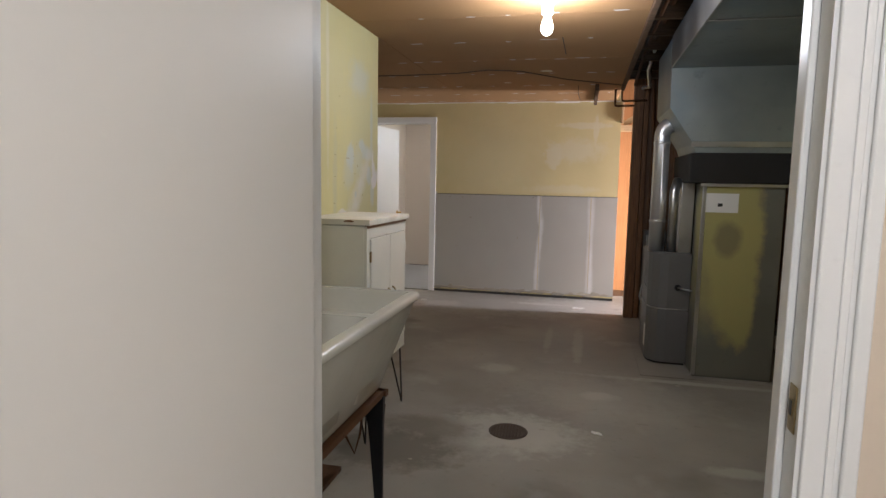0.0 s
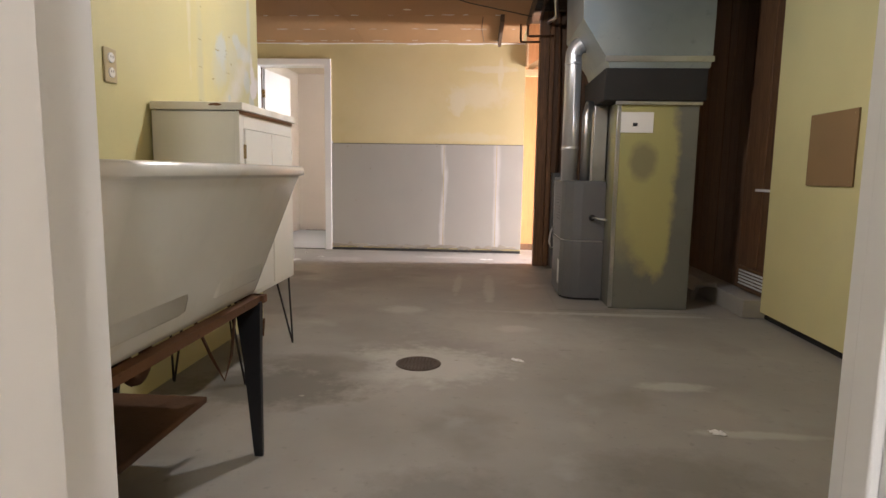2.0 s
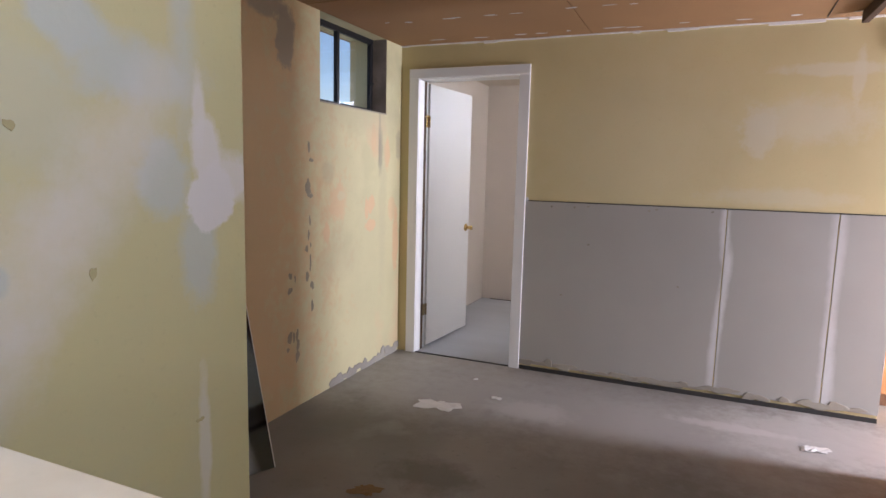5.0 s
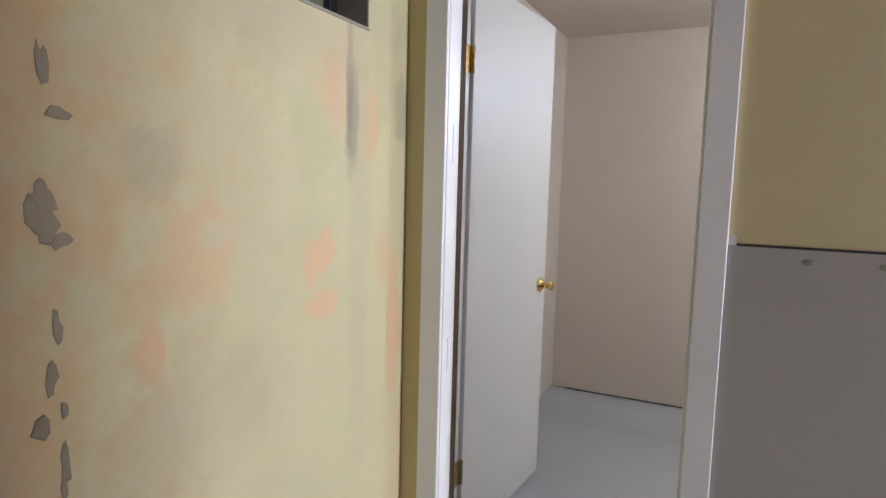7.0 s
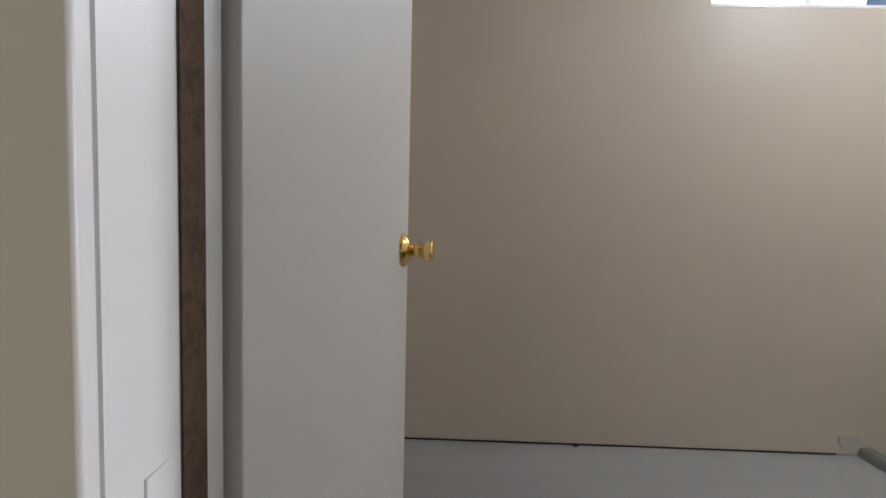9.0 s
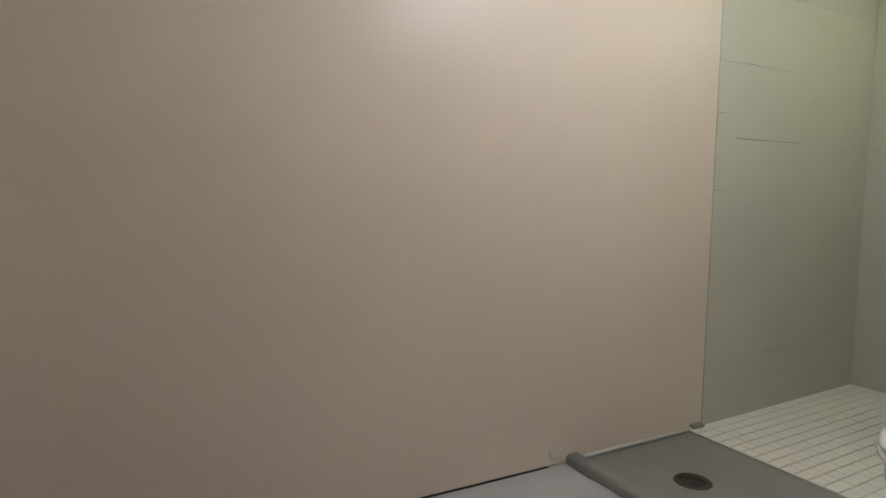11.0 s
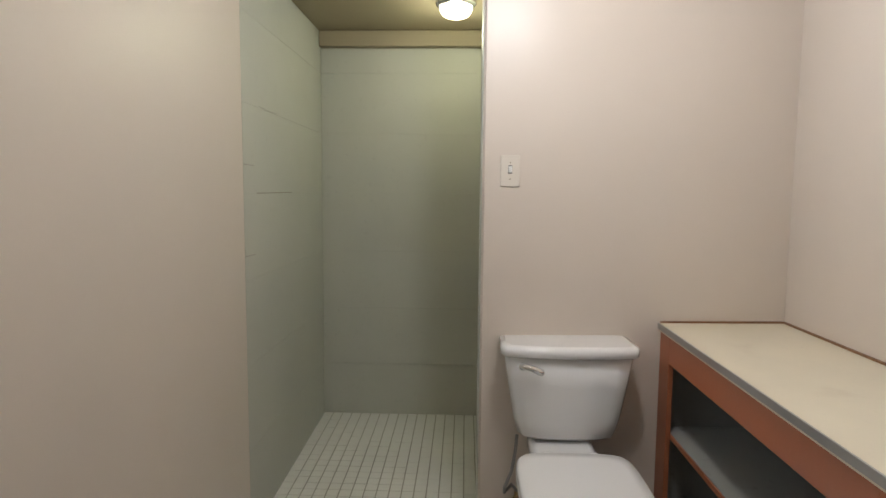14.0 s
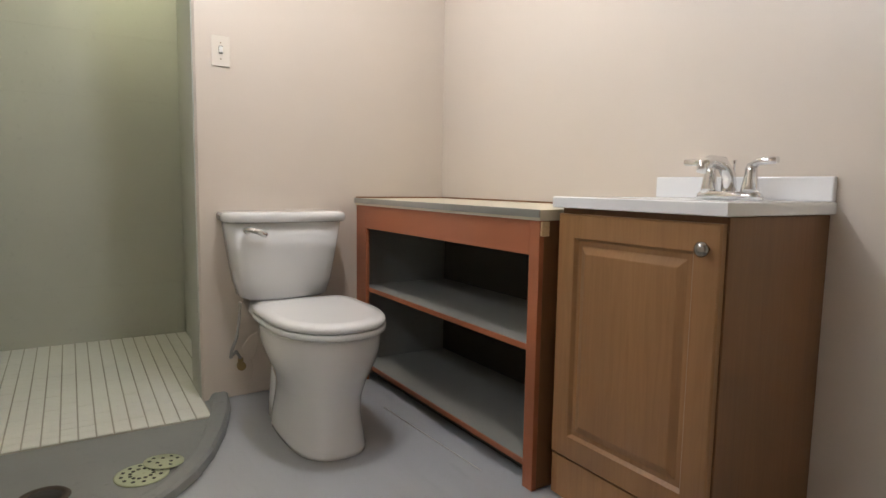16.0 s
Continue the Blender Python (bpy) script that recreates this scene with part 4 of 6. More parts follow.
def laundry_tub():
    """A double tub with sloping front, two basins, a rolled rear ledge, on splayed legs."""
    t = thing("laundry_tub", (-0.60, 3.01, 0), "cream double laundry tub on black metal legs", "laundry tub")
    x0, x1, y0, y1, zt, zb = -0.965, -0.212, 2.470, 3.420, 0.900, 0.505
    cx, cy, hx, hy = (x0 + x1) / 2, (y0 + y1) / 2, (x1 - x0) / 2, (y1 - y0) / 2
    bm = bmesh.new()
    loft(bm, [rounded(cx - 0.055, cy, hx - 0.11, hy - 0.055, zb, 0.04), rounded(cx - 0.053, cy, hx - 0.095, hy - 0.045, zb + 0.008, 0.045), rounded(cx - 0.051, cy, hx - 0.089, hy - 0.041, zb + 0.022, 0.05),
              rounded(cx - 0.009, cy, hx - 0.016, hy - 0.012, zt - 0.058, 0.040), rounded(cx - 0.006, cy, hx - 0.011, hy - 0.009, zt - 0.036, 0.038), rounded(cx - 0.005, cy, hx - 0.009, hy - 0.007, zt - 0.031, 0.038),
              rounded(cx, cy, hx - 0.002, hy - 0.002, zt - 0.027, 0.036), rounded(cx, cy, hx, hy, zt - 0.024, 0.036),
              rounded(cx, cy, hx, hy, zt - 0.012, 0.036), rounded(cx, cy, hx - 0.002, hy - 0.002, zt - 0.006, 0.034), rounded(cx, cy, hx - 0.006, hy - 0.006, zt - 0.0015, 0.032),
              rounded(cx, cy, hx - 0.012, hy - 0.012, zt, 0.030), rounded(cx, cy, hx - 0.020, hy - 0.020, zt, 0.026)], cap1=False)
    part("tub", bm, TUB, t)
    # rim faces round the two basins, and the basins
    def basin(b0, b1):
        by, bh = (b0 + b1) / 2, (b1 - b0) / 2
        mx, mh = (x0 + 0.11 + x1 - 0.040) / 2, (x1 - 0.040 - x0 - 0.11) / 2
        bm = bmesh.new()
        loft(bm, [rounded(mx, by, mh, bh, zt, 0.03), rounded(mx, by, mh - 0.008, bh - 0.008, zt - 0.010, 0.03), rounded(mx - 0.02, by, mh - 0.06, bh - 0.03, zb + 0.06, 0.04),
                  rounded(mx - 0.02, by, mh - 0.09, bh - 0.06, zb + 0.035, 0.03)], cap0=False)
        part("basin", bm, TUB, t)
    dv = (y0 + y1) / 2
    basin(y0 + 0.036, dv - 0.022)
    basin(dv + 0.022, y1 - 0.036)
    for a in ((x0 + 0.02, x0 + 0.112, y0 + 0.022, y1 - 0.022), (x1 - 0.042, x1 - 0.010, y0 + 0.022, y1 - 0.022), (x0 + 0.11, x1 - 0.041, y0 + 0.010, y0 + 0.038), (x0 + 0.11, x1 - 0.041, y1 - 0.038, y1 - 0.010), (x0 + 0.11, x1 - 0.041, dv - 0.025, dv + 0.025)):
        part("rim", box(a[0], a[1], a[2], a[3], zt - 0.012, zt - 0.0005), TUB, t)
    bm = bmesh.new()
    sec = [(-0.003, 0.0), (0.085, 0.0), (0.080, 0.022), (0.060, 0.034), (0.030, 0.040), (-0.003, 0.040)]
    loft(bm, [[(x0 + 0.003 + a, y, zt + b) for a, b in sec] for y in (y0 + 0.06, y0 + 0.075, y1 - 0.015, y1 - 0.003)])
    bmesh.ops.bevel(bm, geom=bm.edges[:], offset=0.006, segments=2, affect="EDGES")
    part("rear_ledge", bm, PORCELAIN, t, "glossy white rear ledge")
    part("bottom_rail", bx(bx(box(-0.83, -0.33, 2.52, 2.55, 0.48, 0.503), -0.83, -0.33, 3.34, 3.37, 0.48, 0.503), -0.37, -0.34, 2.52, 3.37, 0.48, 0.503), RUST, t)
    for sx, lx in ((1, -0.375), (-1, -0.80)):
        for sy, ly in ((1, 3.360), (-1, 2.56)):
            bm = bmesh.new()
            fx, fy = lx + sx * 0.032, ly - sy * 0.045
            rings = []
            for k, (f, wd) in enumerate(((0, 0.012), (0.03, 0.014), (0.6, 0.026), (1.0, 0.040))):
                px, py, pz = fx + (lx - fx) * f, fy + (ly - fy) * f, 0.0 + 0.485 * f
                rings.append([(px - wd, py - wd, pz), (px + wd, py - wd, pz), (px + wd, py - wd + 0.006 + wd * 0.5, pz), (px - wd + 0.010, py + wd, pz), (px - wd, py + wd, pz)])
            loft(bm, rings, smooth=False)
            part("leg", bm, IRON, t, "tapered black metal leg")
    bm = bmesh.new()
    tube(bm, [(-0.62, 3.18, 0.51), (-0.62, 3.18, 0.36)] + arc((-0.62, 3.13, 0.36), (0, 0.05, 0), (0, 0, -0.06), 0, 180, 8) + [(-0.62, 3.08, 0.42), (-0.80, 3.05, 0.43), (-0.95, 3.05, 0.43)], 0.019, 10)
    part("drain_trap", bm, RUST, t, "rusty drain trap")
    bm = bmesh.new()
    tube(bm, [(-0.55, 3.30, 0.47), (-0.50, 3.34, 0.30), (-0.47, 3.36, 0.22), (-0.45, 3.37, 0.30), (-0.44, 3.38, 0.42)], 0.005, 6)
    tube(bm, [(-0.42, 3.44, 0.50), (-0.40, 3.47, 0.38), (-0.385, 3.475, 0.34), (-0.375, 3.46, 0.40)], 0.004, 6)
    part("wire_loop", bm, RUST, t)
    part("hanging_board", box(-0.90, -0.50, 2.85, 3.30, 0.17, 0.19, 0.004), RUST, t, "dark reddish lower board")
    return t


laundry_tub()

fc = thing("tub_faucet", (-0.91, 3.02, 0.940), "chrome faucet with a curved spout on the tub ledge", "faucet")
bm = bmesh.new()
turned(bm, [(0.026, 0), (0.026, 0.01), (0.018, 0.03), (0.016, 0.05)], Matrix.Translation((-0.915, 3.02, 0.940)), 16)
part("base", bm, CHROME, fc)
bm = bmesh.new()
tube(bm, [(-0.915, 3.02, 0.97), (-0.915, 3.02, 1.02)] + arc((-0.865, 3.035, 1.02), (-0.05, -0.015, 0), (0, 0, 0.055), 0, 180, 10) + [(-0.815, 3.05, 0.985)], 0.011, 10)
part("spout", bm, CHROME, fc)
for y in (2.93, 3.11):
    bm = bmesh.new()
    turned(bm, [(0.017, 0), (0.017, 0.02), (0.010, 0.03), (0.022, 0.038), (0.022, 0.055), (0.012, 0.06)], Matrix.Translation((-0.915, y, 0.940)), 14)
    part("handle", bm, CHROME, fc)


def cabinet():
    t = thing("storage_cabinet", (-0.79, 4.19, 0), "old white painted two-door cabinet on hairpin legs", "cabinet")
    x0, x1, y0, y1, z0, z1 = -0.962, -0.628, 3.875, 4.515, 0.36, 1.110
    bm = bmesh.new()
    bx(bm, x0, x1, y0, y0 + 0.018, z0, z1, 0.0015)
    bx(bm, x0, x1, y1 - 0.018, y1, z0, z1, 0.0015)
    bx(bm, x0, x1, y0 + 0.018, y1 - 0.018, z0, z0 + 0.018)
    bx(bm, x0, x0 + 0.008, y0 + 0.018, y1 - 0.018, z0 + 0.018, z1)
    part("body", bm, CABWHITE, t)
    bm = bmesh.new()
    bx(bm, x1, x1 + 0.016, y0, y0 + 0.042, z0, z1, 0.0015)
    bx(bm, x1, x1 + 0.016, y1 - 0.020, y1, z0, z1, 0.0015)
    bx(bm, x1, x1 + 0.016, y0 + 0.042, y1 - 0.020, z1 - 0.062, z1, 0.0015)
    bx(bm, x1, x1 + 0.016, y0 + 0.042, y1 - 0.020, z0, z0 + 0.018, 0.0015)
    part("face_frame", bm, CABWHITE, t)
    part("top", box(x0, x1 + 0.034, y0 - 0.012, y1 + 0.012, z1 + 0.004, z1 + 0.034, 0.003), CABTOP, t, "worn scuffed white top")
    # Brown strip paints the shade below the overhanging top.
    part("top_shadow_strip", box(x1 + 0.004, x1 + 0.020, y0 + 0.002, y1 - 0.002, z1 - 0.010, z1 + 0.004), OAKDARK, t)
    chip = bmesh.new()
    patch(chip, "y", y0 - 0.0125, -0.70, z1 + 0.024, 0.020, 0.006, 3, 0.001, 10, 0.5, -1)
    part("chipped_edge", chip, OAKDARK, t)
    md = 4.222
    for k, (a, b) in enumerate(((y0 + 0.050, md - 0.004), (md + 0.004, y1 - 0.022))):
        d = part("door", box(x1 + 0.004, x1 + 0.021, a, b, z0 + 0.020, z1 - 0.066, 0.002), CABWHITE, t)
        hy = b - 0.030 if k == 0 else a + 0.030
        bm = bmesh.new()
        tube(bm, [(x1 + 0.021, hy, 0.642), (x1 + 0.036, hy, 0.650), (x1 + 0.044, hy, 0.675), (x1 + 0.046, hy, 0.700), (x1 + 0.044, hy, 0.725), (x1 + 0.036, hy, 0.750), (x1 + 0.021, hy, 0.758)], 0.0042, 8)
        part("handle", bm, OLDBRASS, d, "small bronze bow handle")
        hg = y0 + 0.044 if k == 0 else y1 - 0.018
        for z in (0.45, 0.93):
            part("hinge", box(x1 + 0.010, x1 + 0.024, hg - 0.006, hg + 0.006, z, z + 0.055, 0.002), OLDBRASS if k == 0 else CABWHITE, d)
    part("door_gap", box(x1 - 0.004, x1 + 0.006, md - 0.004, md + 0.004, z0 + 0.02, z1 - 0.066), OAKDARK, t)
    part("door_gap", box(x1 - 0.004, x1 + 0.012, y0 + 0.042, y0 + 0.050, z0 + 0.02, z1 - 0.066), OAKDARK, t)
    for lx, ly, dx, dy in ((x1 - 0.03, y1 - 0.04, 0.03, 0.05), (x1 - 0.03, y0 + 0.05, 0.03, -0.02), (x0 + 0.05, y1 - 0.05, -0.02, 0.03), (x0 + 0.05, y0 + 0.05, -0.02, -0.02)):
        bm = bmesh.new()
        tube(bm, [(lx - 0.025, ly - 0.03, z0), (lx + dx, ly + dy - 0.004, 0.012), (lx + dx, ly + dy, 0.005), (lx + dx, ly + dy + 0.004, 0.012), (lx + 0.025, ly + 0.02, z0)], 0.005, 8)
        part("hairpin_leg", bm, IRON, t, "thin black hairpin leg")
    return t


cabinet()

ot = thing("wall_outlet", (-0.97, 3.632, 1.238), "double wall outlet in a beige metal plate", "outlet")
part("plate", box(-0.969, -0.962, 3.597, 3.667, 1.180, 1.297, 0.003), OUTLETBEIGE, ot)
for z in (1.214, 1.264):
    bm = bmesh.new()
    turned(bm, [(0.0172, 0), (0.0172, 0.004), (0.015, 0.0055)], Matrix.Translation((-0.9625, 3.632, z)) @ Matrix.Rotation(radians(90), 4, "Y"), 20)
    o = part("socket", bm, OUTLETWHITE, ot, "white socket")
    for dy in (-0.006, 0.006):
        part("slot", box(-0.9572, -0.9566, 3.632 + dy - 0.0012, 3.632 + dy + 0.0012, z - 0.001, z + 0.008), DARKSLOT, o)


def ceiling_bulb():
    t = thing("ceiling_bulb", (0.18, 4.30, CEIL), "bare lit bulb in a white porcelain ceiling holder", "ceiling light")
    up = Matrix.Translation((0.18, 4.30, CEIL)) @ Matrix.Rotation(radians(180), 4, "X")
    bm = bmesh.new()
    turned(bm, [(0.058, 0), (0.058, 0.012), (0.050, 0.030), (0.030, 0.050), (0.028, 0.095), (0.020, 0.099)], up, 28)
    part("holder", bm, PORCELAIN, t)
    bm = bmesh.new()
    turned(bm, [(0.057, 0.012), (0.060, 0.016), (0.057, 0.020)], up, 28)
    part("ring", bm, IRON, t)
    bm = bmesh.new()
    turned(bm, [(0.014, 0.095), (0.016, 0.110), (0.026, 0.133), (0.031, 0.155), (0.029, 0.175), (0.019, 0.191), (0.004, 0.198)], up, 24)
    b = part("bulb", bm, BULB, t, "glowing bulb")
    b.visible_shadow = False
    return t


ceiling_bulb()
cb = bmesh.new()
tube(cb, [(-1.7, 6.35, CEIL - 0.012), (-1.2, 6.30, CEIL - 0.020), (-0.7, 6.25, CEIL - 0.022), (-0.42, 6.20, CEIL - 0.010), (-0.15, 6.25, CEIL - 0.018), (0.2, 6.6, CEIL - 0.03), (0.72, 7.05, CEIL - 0.02)], 0.0045, 6)
whole("ceiling_cable", cb, CABLE, "thin black cable sagging along the ceiling", "cable")

dr = thing("floor_drain", (0.055, 4.262, 0), "rusty round floor drain set in the concrete", "floor drain")
bm = bmesh.new()
turned(bm, [(0.105, 0.0005), (0.105, 0.004), (0.090, 0.005), (0.088, 0.002), (0.01, 0.002)], Matrix.Translation((0.055, 4.262, 0)), 32)
part("rim", bm, DRAINIRON, dr)
for k in range(9):
    x = -0.066 + k * 0.0165
    hy = math.sqrt(max(0.0, 0.084 ** 2 - x * x))
    part("grate_bar", box(0.055 + x - 0.004, 0.055 + x + 0.004, 4.262 - hy, 4.262 + hy, 0.002, 0.0048), DRAINIRON, dr)


def furnace():
    t = thing("furnace", (1.03, 6.02, 0), "dark grey furnace with a bright round flue pipe", "furnace")
    x0, x1, y0, y1, h = 0.900, 1.185, 5.80, 6.34, 0.845
    cx, cy, hx, hy = (x0 + x1) / 2, (y0 + y1) / 2, (x1 - x0) / 2, (y1 - y0) / 2
    def ring(z, inset=0.0):
        return [(x1 - inset, y0 + inset, z), (x1 - inset, y1 - inset, z), (x0 + inset, y1 - inset, z), (x0 + inset, y0 + 0.12, z), (x0 + 0.02 + inset, y0 + 0.06, z), (x0 + 0.07, y0 + 0.012 + inset, z), (x0 + 0.13, y0 + inset, z)]
    bm = bmesh.new()
    loft(bm, [ring(0.02), ring(0.42)], smooth=False)
    part("lower_casing", bm, FURNGREY, t)
    bm = bmesh.new()
    loft(bm, [ring(0.43), ring(h - 0.01), ring(h, 0.012)], smooth=False)
    part("upper_casing", bm, FURNGREY, t)
    bm = bmesh.new()
    loft(bm, [ring(0.0, 0.01), ring(0.02, 0.01)], smooth=False)
    part("base", bm, BLACK, t)
    bm = bmesh.new()
    loft(bm, [ring(0.42, 0.006), ring(0.43, 0.006)], smooth=False)
    part("seam", bm, GALV, t)
    for k in range(9):
        z = 0.56 + 0.022 * k
        part("louvre", box(x0 - 0.004, x0 + 0.006, y0 + 0.16, y0 + 0.40, z, z + 0.007, 0.001), FURNGREY, t)
    bm = bmesh.new()
    turned(bm, [(0.022, 0), (0.022, 0.010), (0.014, 0.014)], Matrix.Translation((1.10, y0 - 0.0005, 0.59)) @ Matrix.Rotation(radians(90), 4, "X"), 16)
    part("gas_knob", bm, BLACK, t)
    part("gas_pipe", tube(bmesh.new(), [(1.10, y0 - 0.012, 0.59), (1.14, y0 - 0.05, 0.585), (1.19, y0 - 0.06, 0.58), (1.22, y0 - 0.05, 0.575)], 0.007, 8), GALV, t)
    part("rating_label", box(x0 - 0.002, x0 + 0.001, y0 + 0.13, y0 + 0.21, 0.10, 0.27, 0.0008), PAPER, t, "white rating label")
    bm = bmesh.new()
    fx, fy = 0.945, 5.93
    tube(bm, [(fx, fy, h - 0.002), (fx, fy, 1.70)] + arc((fx + 0.075, fy, 1.70), (-0.075, 0, 0), (0, 0, 0.085), 0, 80, 7) + [(fx + 0.16, fy, 1.79)], 0.057, 20)
    part("flue_pipe", bm, ALU, t, "bright metal flue pipe")
    for z in (1.06, 1.64):
        bm = bmesh.new()
        turned(bm, [(0.0575, 0), (0.061, 0.004), (0.061, 0.016), (0.0575, 0.020)], Matrix.Translation((fx, fy, z)), 20)
        part("pipe_collar", bm, ALU, t)
    part("side_pipe", tube(bmesh.new(), [(1.045, 5.86, h - 0.002), (1.045, 5.86, 1.30), (1.07, 5.90, 1.38)], 0.034, 14), GALV, t, "dull side pipe")
    part("vent_box", box(1.09, 1.180, 5.83, 5.98, h - 0.002, 1.36, 0.004), GALV, t, "galvanised upright duct beside the flue")
    return t


furnace()


def plenum():
    t = thing("air_plenum", (1.45, 5.9, 0), "tall sheet-metal air box with yellow overspray", "furnace plenum")
    x0, x1, y0, y1 = 1.19, 1.70, 5.56, 6.30
    part("casing", box(x0, x1, y0, y1, 0.005, 1.355, 0.006), OVERSPRAY, t, "dull metal casing with yellow overspray")
    part("label", box(1.195, 1.415, y0 - 0.0035, y0 - 0.0015, 1.160, 1.290, 0.0006), PAPER, t, "white label sheet")
    part("label_mark", box(1.285, 1.315, y0 - 0.0045, y0 - 0.0036, 1.20, 1.222), DARKSLOT, t)
    part("gasket", box(x0 - 0.10, x1 + 0.03, y0 - 0.03, y1, 1.357, 1.56, 0.01), BLACK, t, "sooty black filter slot")
    part("flange", box(x0 - 0.02, x1 + 0.01, y0 - 0.022, y0, 1.335, 1.356, 0.002), GALV, t)
    part("corner_strip", box(x0 - 0.004, x0 + 0.020, y0 - 0.004, y0 + 0.02, 0.015, 1.335, 0.002), GALV, t)
    part("pad", box(0.84, x1 + 0.10, 5.48, 6.42, 0.0005, 0.004, 0.001), CONCRETE, t, "thin concrete pad")
    return t


plenum()


def ducts():
    t = thing("supply_duct", (1.35, 5.9, 1.57), "large dull blue-grey sheet-metal duct above the furnace", "duct")
    bm = bmesh.new()
    loft(bm, [[(1.12, 5.545, 1.562), (1.74, 5.545, 1.562), (1.74, 6.3, 1.562), (1.12, 6.3, 1.562)],
              [(1.10, 5.54, 1.62), (1.75, 5.54, 1.62), (1.75, 6.3, 1.62), (1.10, 6.3, 1.62)],
              [(0.94, 5.53, 1.86), (1.75, 5.53, 1.86), (1.75, 6.3, 1.86), (0.94, 6.3, 1.86)],
              [(0.93, 5.53, 2.32), (1.75, 5.53, 2.32), (1.75, 6.3, 2.32), (0.93, 6.3, 2.32)]], smooth=False)
    part("transition", bm, DULLDUCT, t)
    part("trunk", box(0.935, 1.75, 2.22, 5.528, 2.12, 2.325, 0.004), DULLDUCT, t)
    part("drip_edge", box(0.928, 0.935, 2.22, 5.52, 2.118, 2.33, 0.001), GALV, t, "bright galvanised edge strip")
    for y in (3.1, 4.3):
        part("joint_cleat", box(0.924, 1.756, y, y + 0.022, 2.114, 2.12, 0.001), GALV, t)
    part("lower_seam", box(1.09, 1.76, 5.532, 5.540, 1.60, 1.635, 0.001), GALV, t)
    return t


ducts()

# board partition beside the furnace, with its end post
pw = thing("board_partition", (1.48, 7.46, 0), "dark brown vertical board partition", "partition", kind="structure")
part("end_post", box(0.835, 0.925, 7.38, 7.50, 0, 2.50, 0.004), POST, pw, "brown timber end post")
part("side_stud", box(0.930, 0.972, 7.385, 7.48, 0, 2.50, 0.003), POST, pw)
x, k, rs = 0.975, 0, random.Random(3)
while x < 2.2:
    wd = rs.uniform(0.115, 0.16)
    part("board", box(x, min(x + wd, 2.22), 7.43 + rs.uniform(0, 0.006), 7.47, 0, 2.54, 0.002), PLANK, pw)
    x += wd + 0.003
rs = random.Random(6)
y = 5.41
while y < 7.40:
    wd = rs.uniform(0.12, 0.19)
    part("board", box(2.138 + rs.uniform(0, 0.008), 2.160, y, min(y + wd, 7.415), 0.119, 2.58, 0.002), PLANK, wall_wood)
    y += wd + 0.004
hv = thing("header_board", (1.1, 8.30, 1.93), "pale pine header board across the side opening", "header", kind="structure")
part("board", box(0.766, 1.70, 8.27, 8.34, 1.935, 2.005, 0.002), LIGHTPINE, hv)
bm = box(-0.03, 0.03, -0.01, 0.01, 0, 0.62, 0.002)
bmesh.ops.transform(bm, matrix=pose(0.80, 8.33, 2.02, 0, 58, 0), verts=bm.verts)
part("brace", bm, LIGHTPINE, hv, "slanting pine brace")
part("cheek", box(0.766, 0.79, 8.20, 8.249, 2.02, 2.26, 0.002), LIGHTPINE, hv)
whole("baseboard_bay", box(0.766, 3.9, 8.595, 8.619, 0, 0.07, 0.003), PLANK, kind="structure")

ub = thing("utility_box", (1.07, 7.33, 0), "grey metal utility box standing against the boards", "utility box")
part("body", box(0.985, 1.185, 7.24, 7.42, 0, 0.90, 0.006), FURNGREY, ub)
part("cover", box(1.0, 1.17, 7.228, 7.239, 0.30, 0.86, 0.004), GALV, ub, "scuffed metal cover")
part("latch", box(1.075, 1.095, 7.218, 7.228, 0.56, 0.62, 0.003), IRON, ub)
part("conduit", tube(bmesh.new(), [(1.03, 7.36, 0.90), (1.03, 7.37, 1.7), (1.01, 7.37, 2.2), (1.0, 7.37, 2.5)], 0.013, 8), RUST, ub)
part("hose", tube(bmesh.new(), [(1.0, 7.235, 0.40), (0.975, 7.21, 0.33), (0.965, 7.2, 0.26), (0.985, 7.21, 0.20), (1.03, 7.225, 0.22)], 0.008, 8), OUTLETWHITE, ub, "pale bent hose")

pp = thing("ceiling_pipes", (0.80, 7.2, 2.1), "rusty bent pipes hanging below the joists", "pipe")
part("pipe", tube(bmesh.new(), [(0.655, 7.42, 2.40), (0.655, 7.42, 2.13), (0.66, 7.42, 2.115), (0.675, 7.42, 2.11), (0.90, 7.40, 2.11)], 0.010, 8), RUST, pp)
part("pipe", tube(bmesh.new(), [(0.715, 7.36, 2.40), (0.715, 7.36, 2.17), (0.72, 7.36, 2.155), (0.735, 7.36, 2.15), (0.95, 7.34, 2.15)], 0.010, 8), RUST, pp)
part("pipe", tube(bmesh.new(), [(0.86, 3.0, 2.42), (0.86, 5.0, 2.42), (0.85, 7.3, 2.40)], 0.020, 10), RUST, pp)
part("pipe", tube(bmesh.new(), [(0.80, 3.0, 2.36), (0.80, 6.0, 2.35), (0.83, 7.35, 2.30)], 0.013, 8), RUST, pp)
part("conduit", tube(bmesh.new(), [(0.90, 6.2, 2.45), (0.88, 6.6, 2.30), (0.93, 6.95, 2.22), (0.90, 7.3, 2.26)], 0.016, 8), GALV, pp)

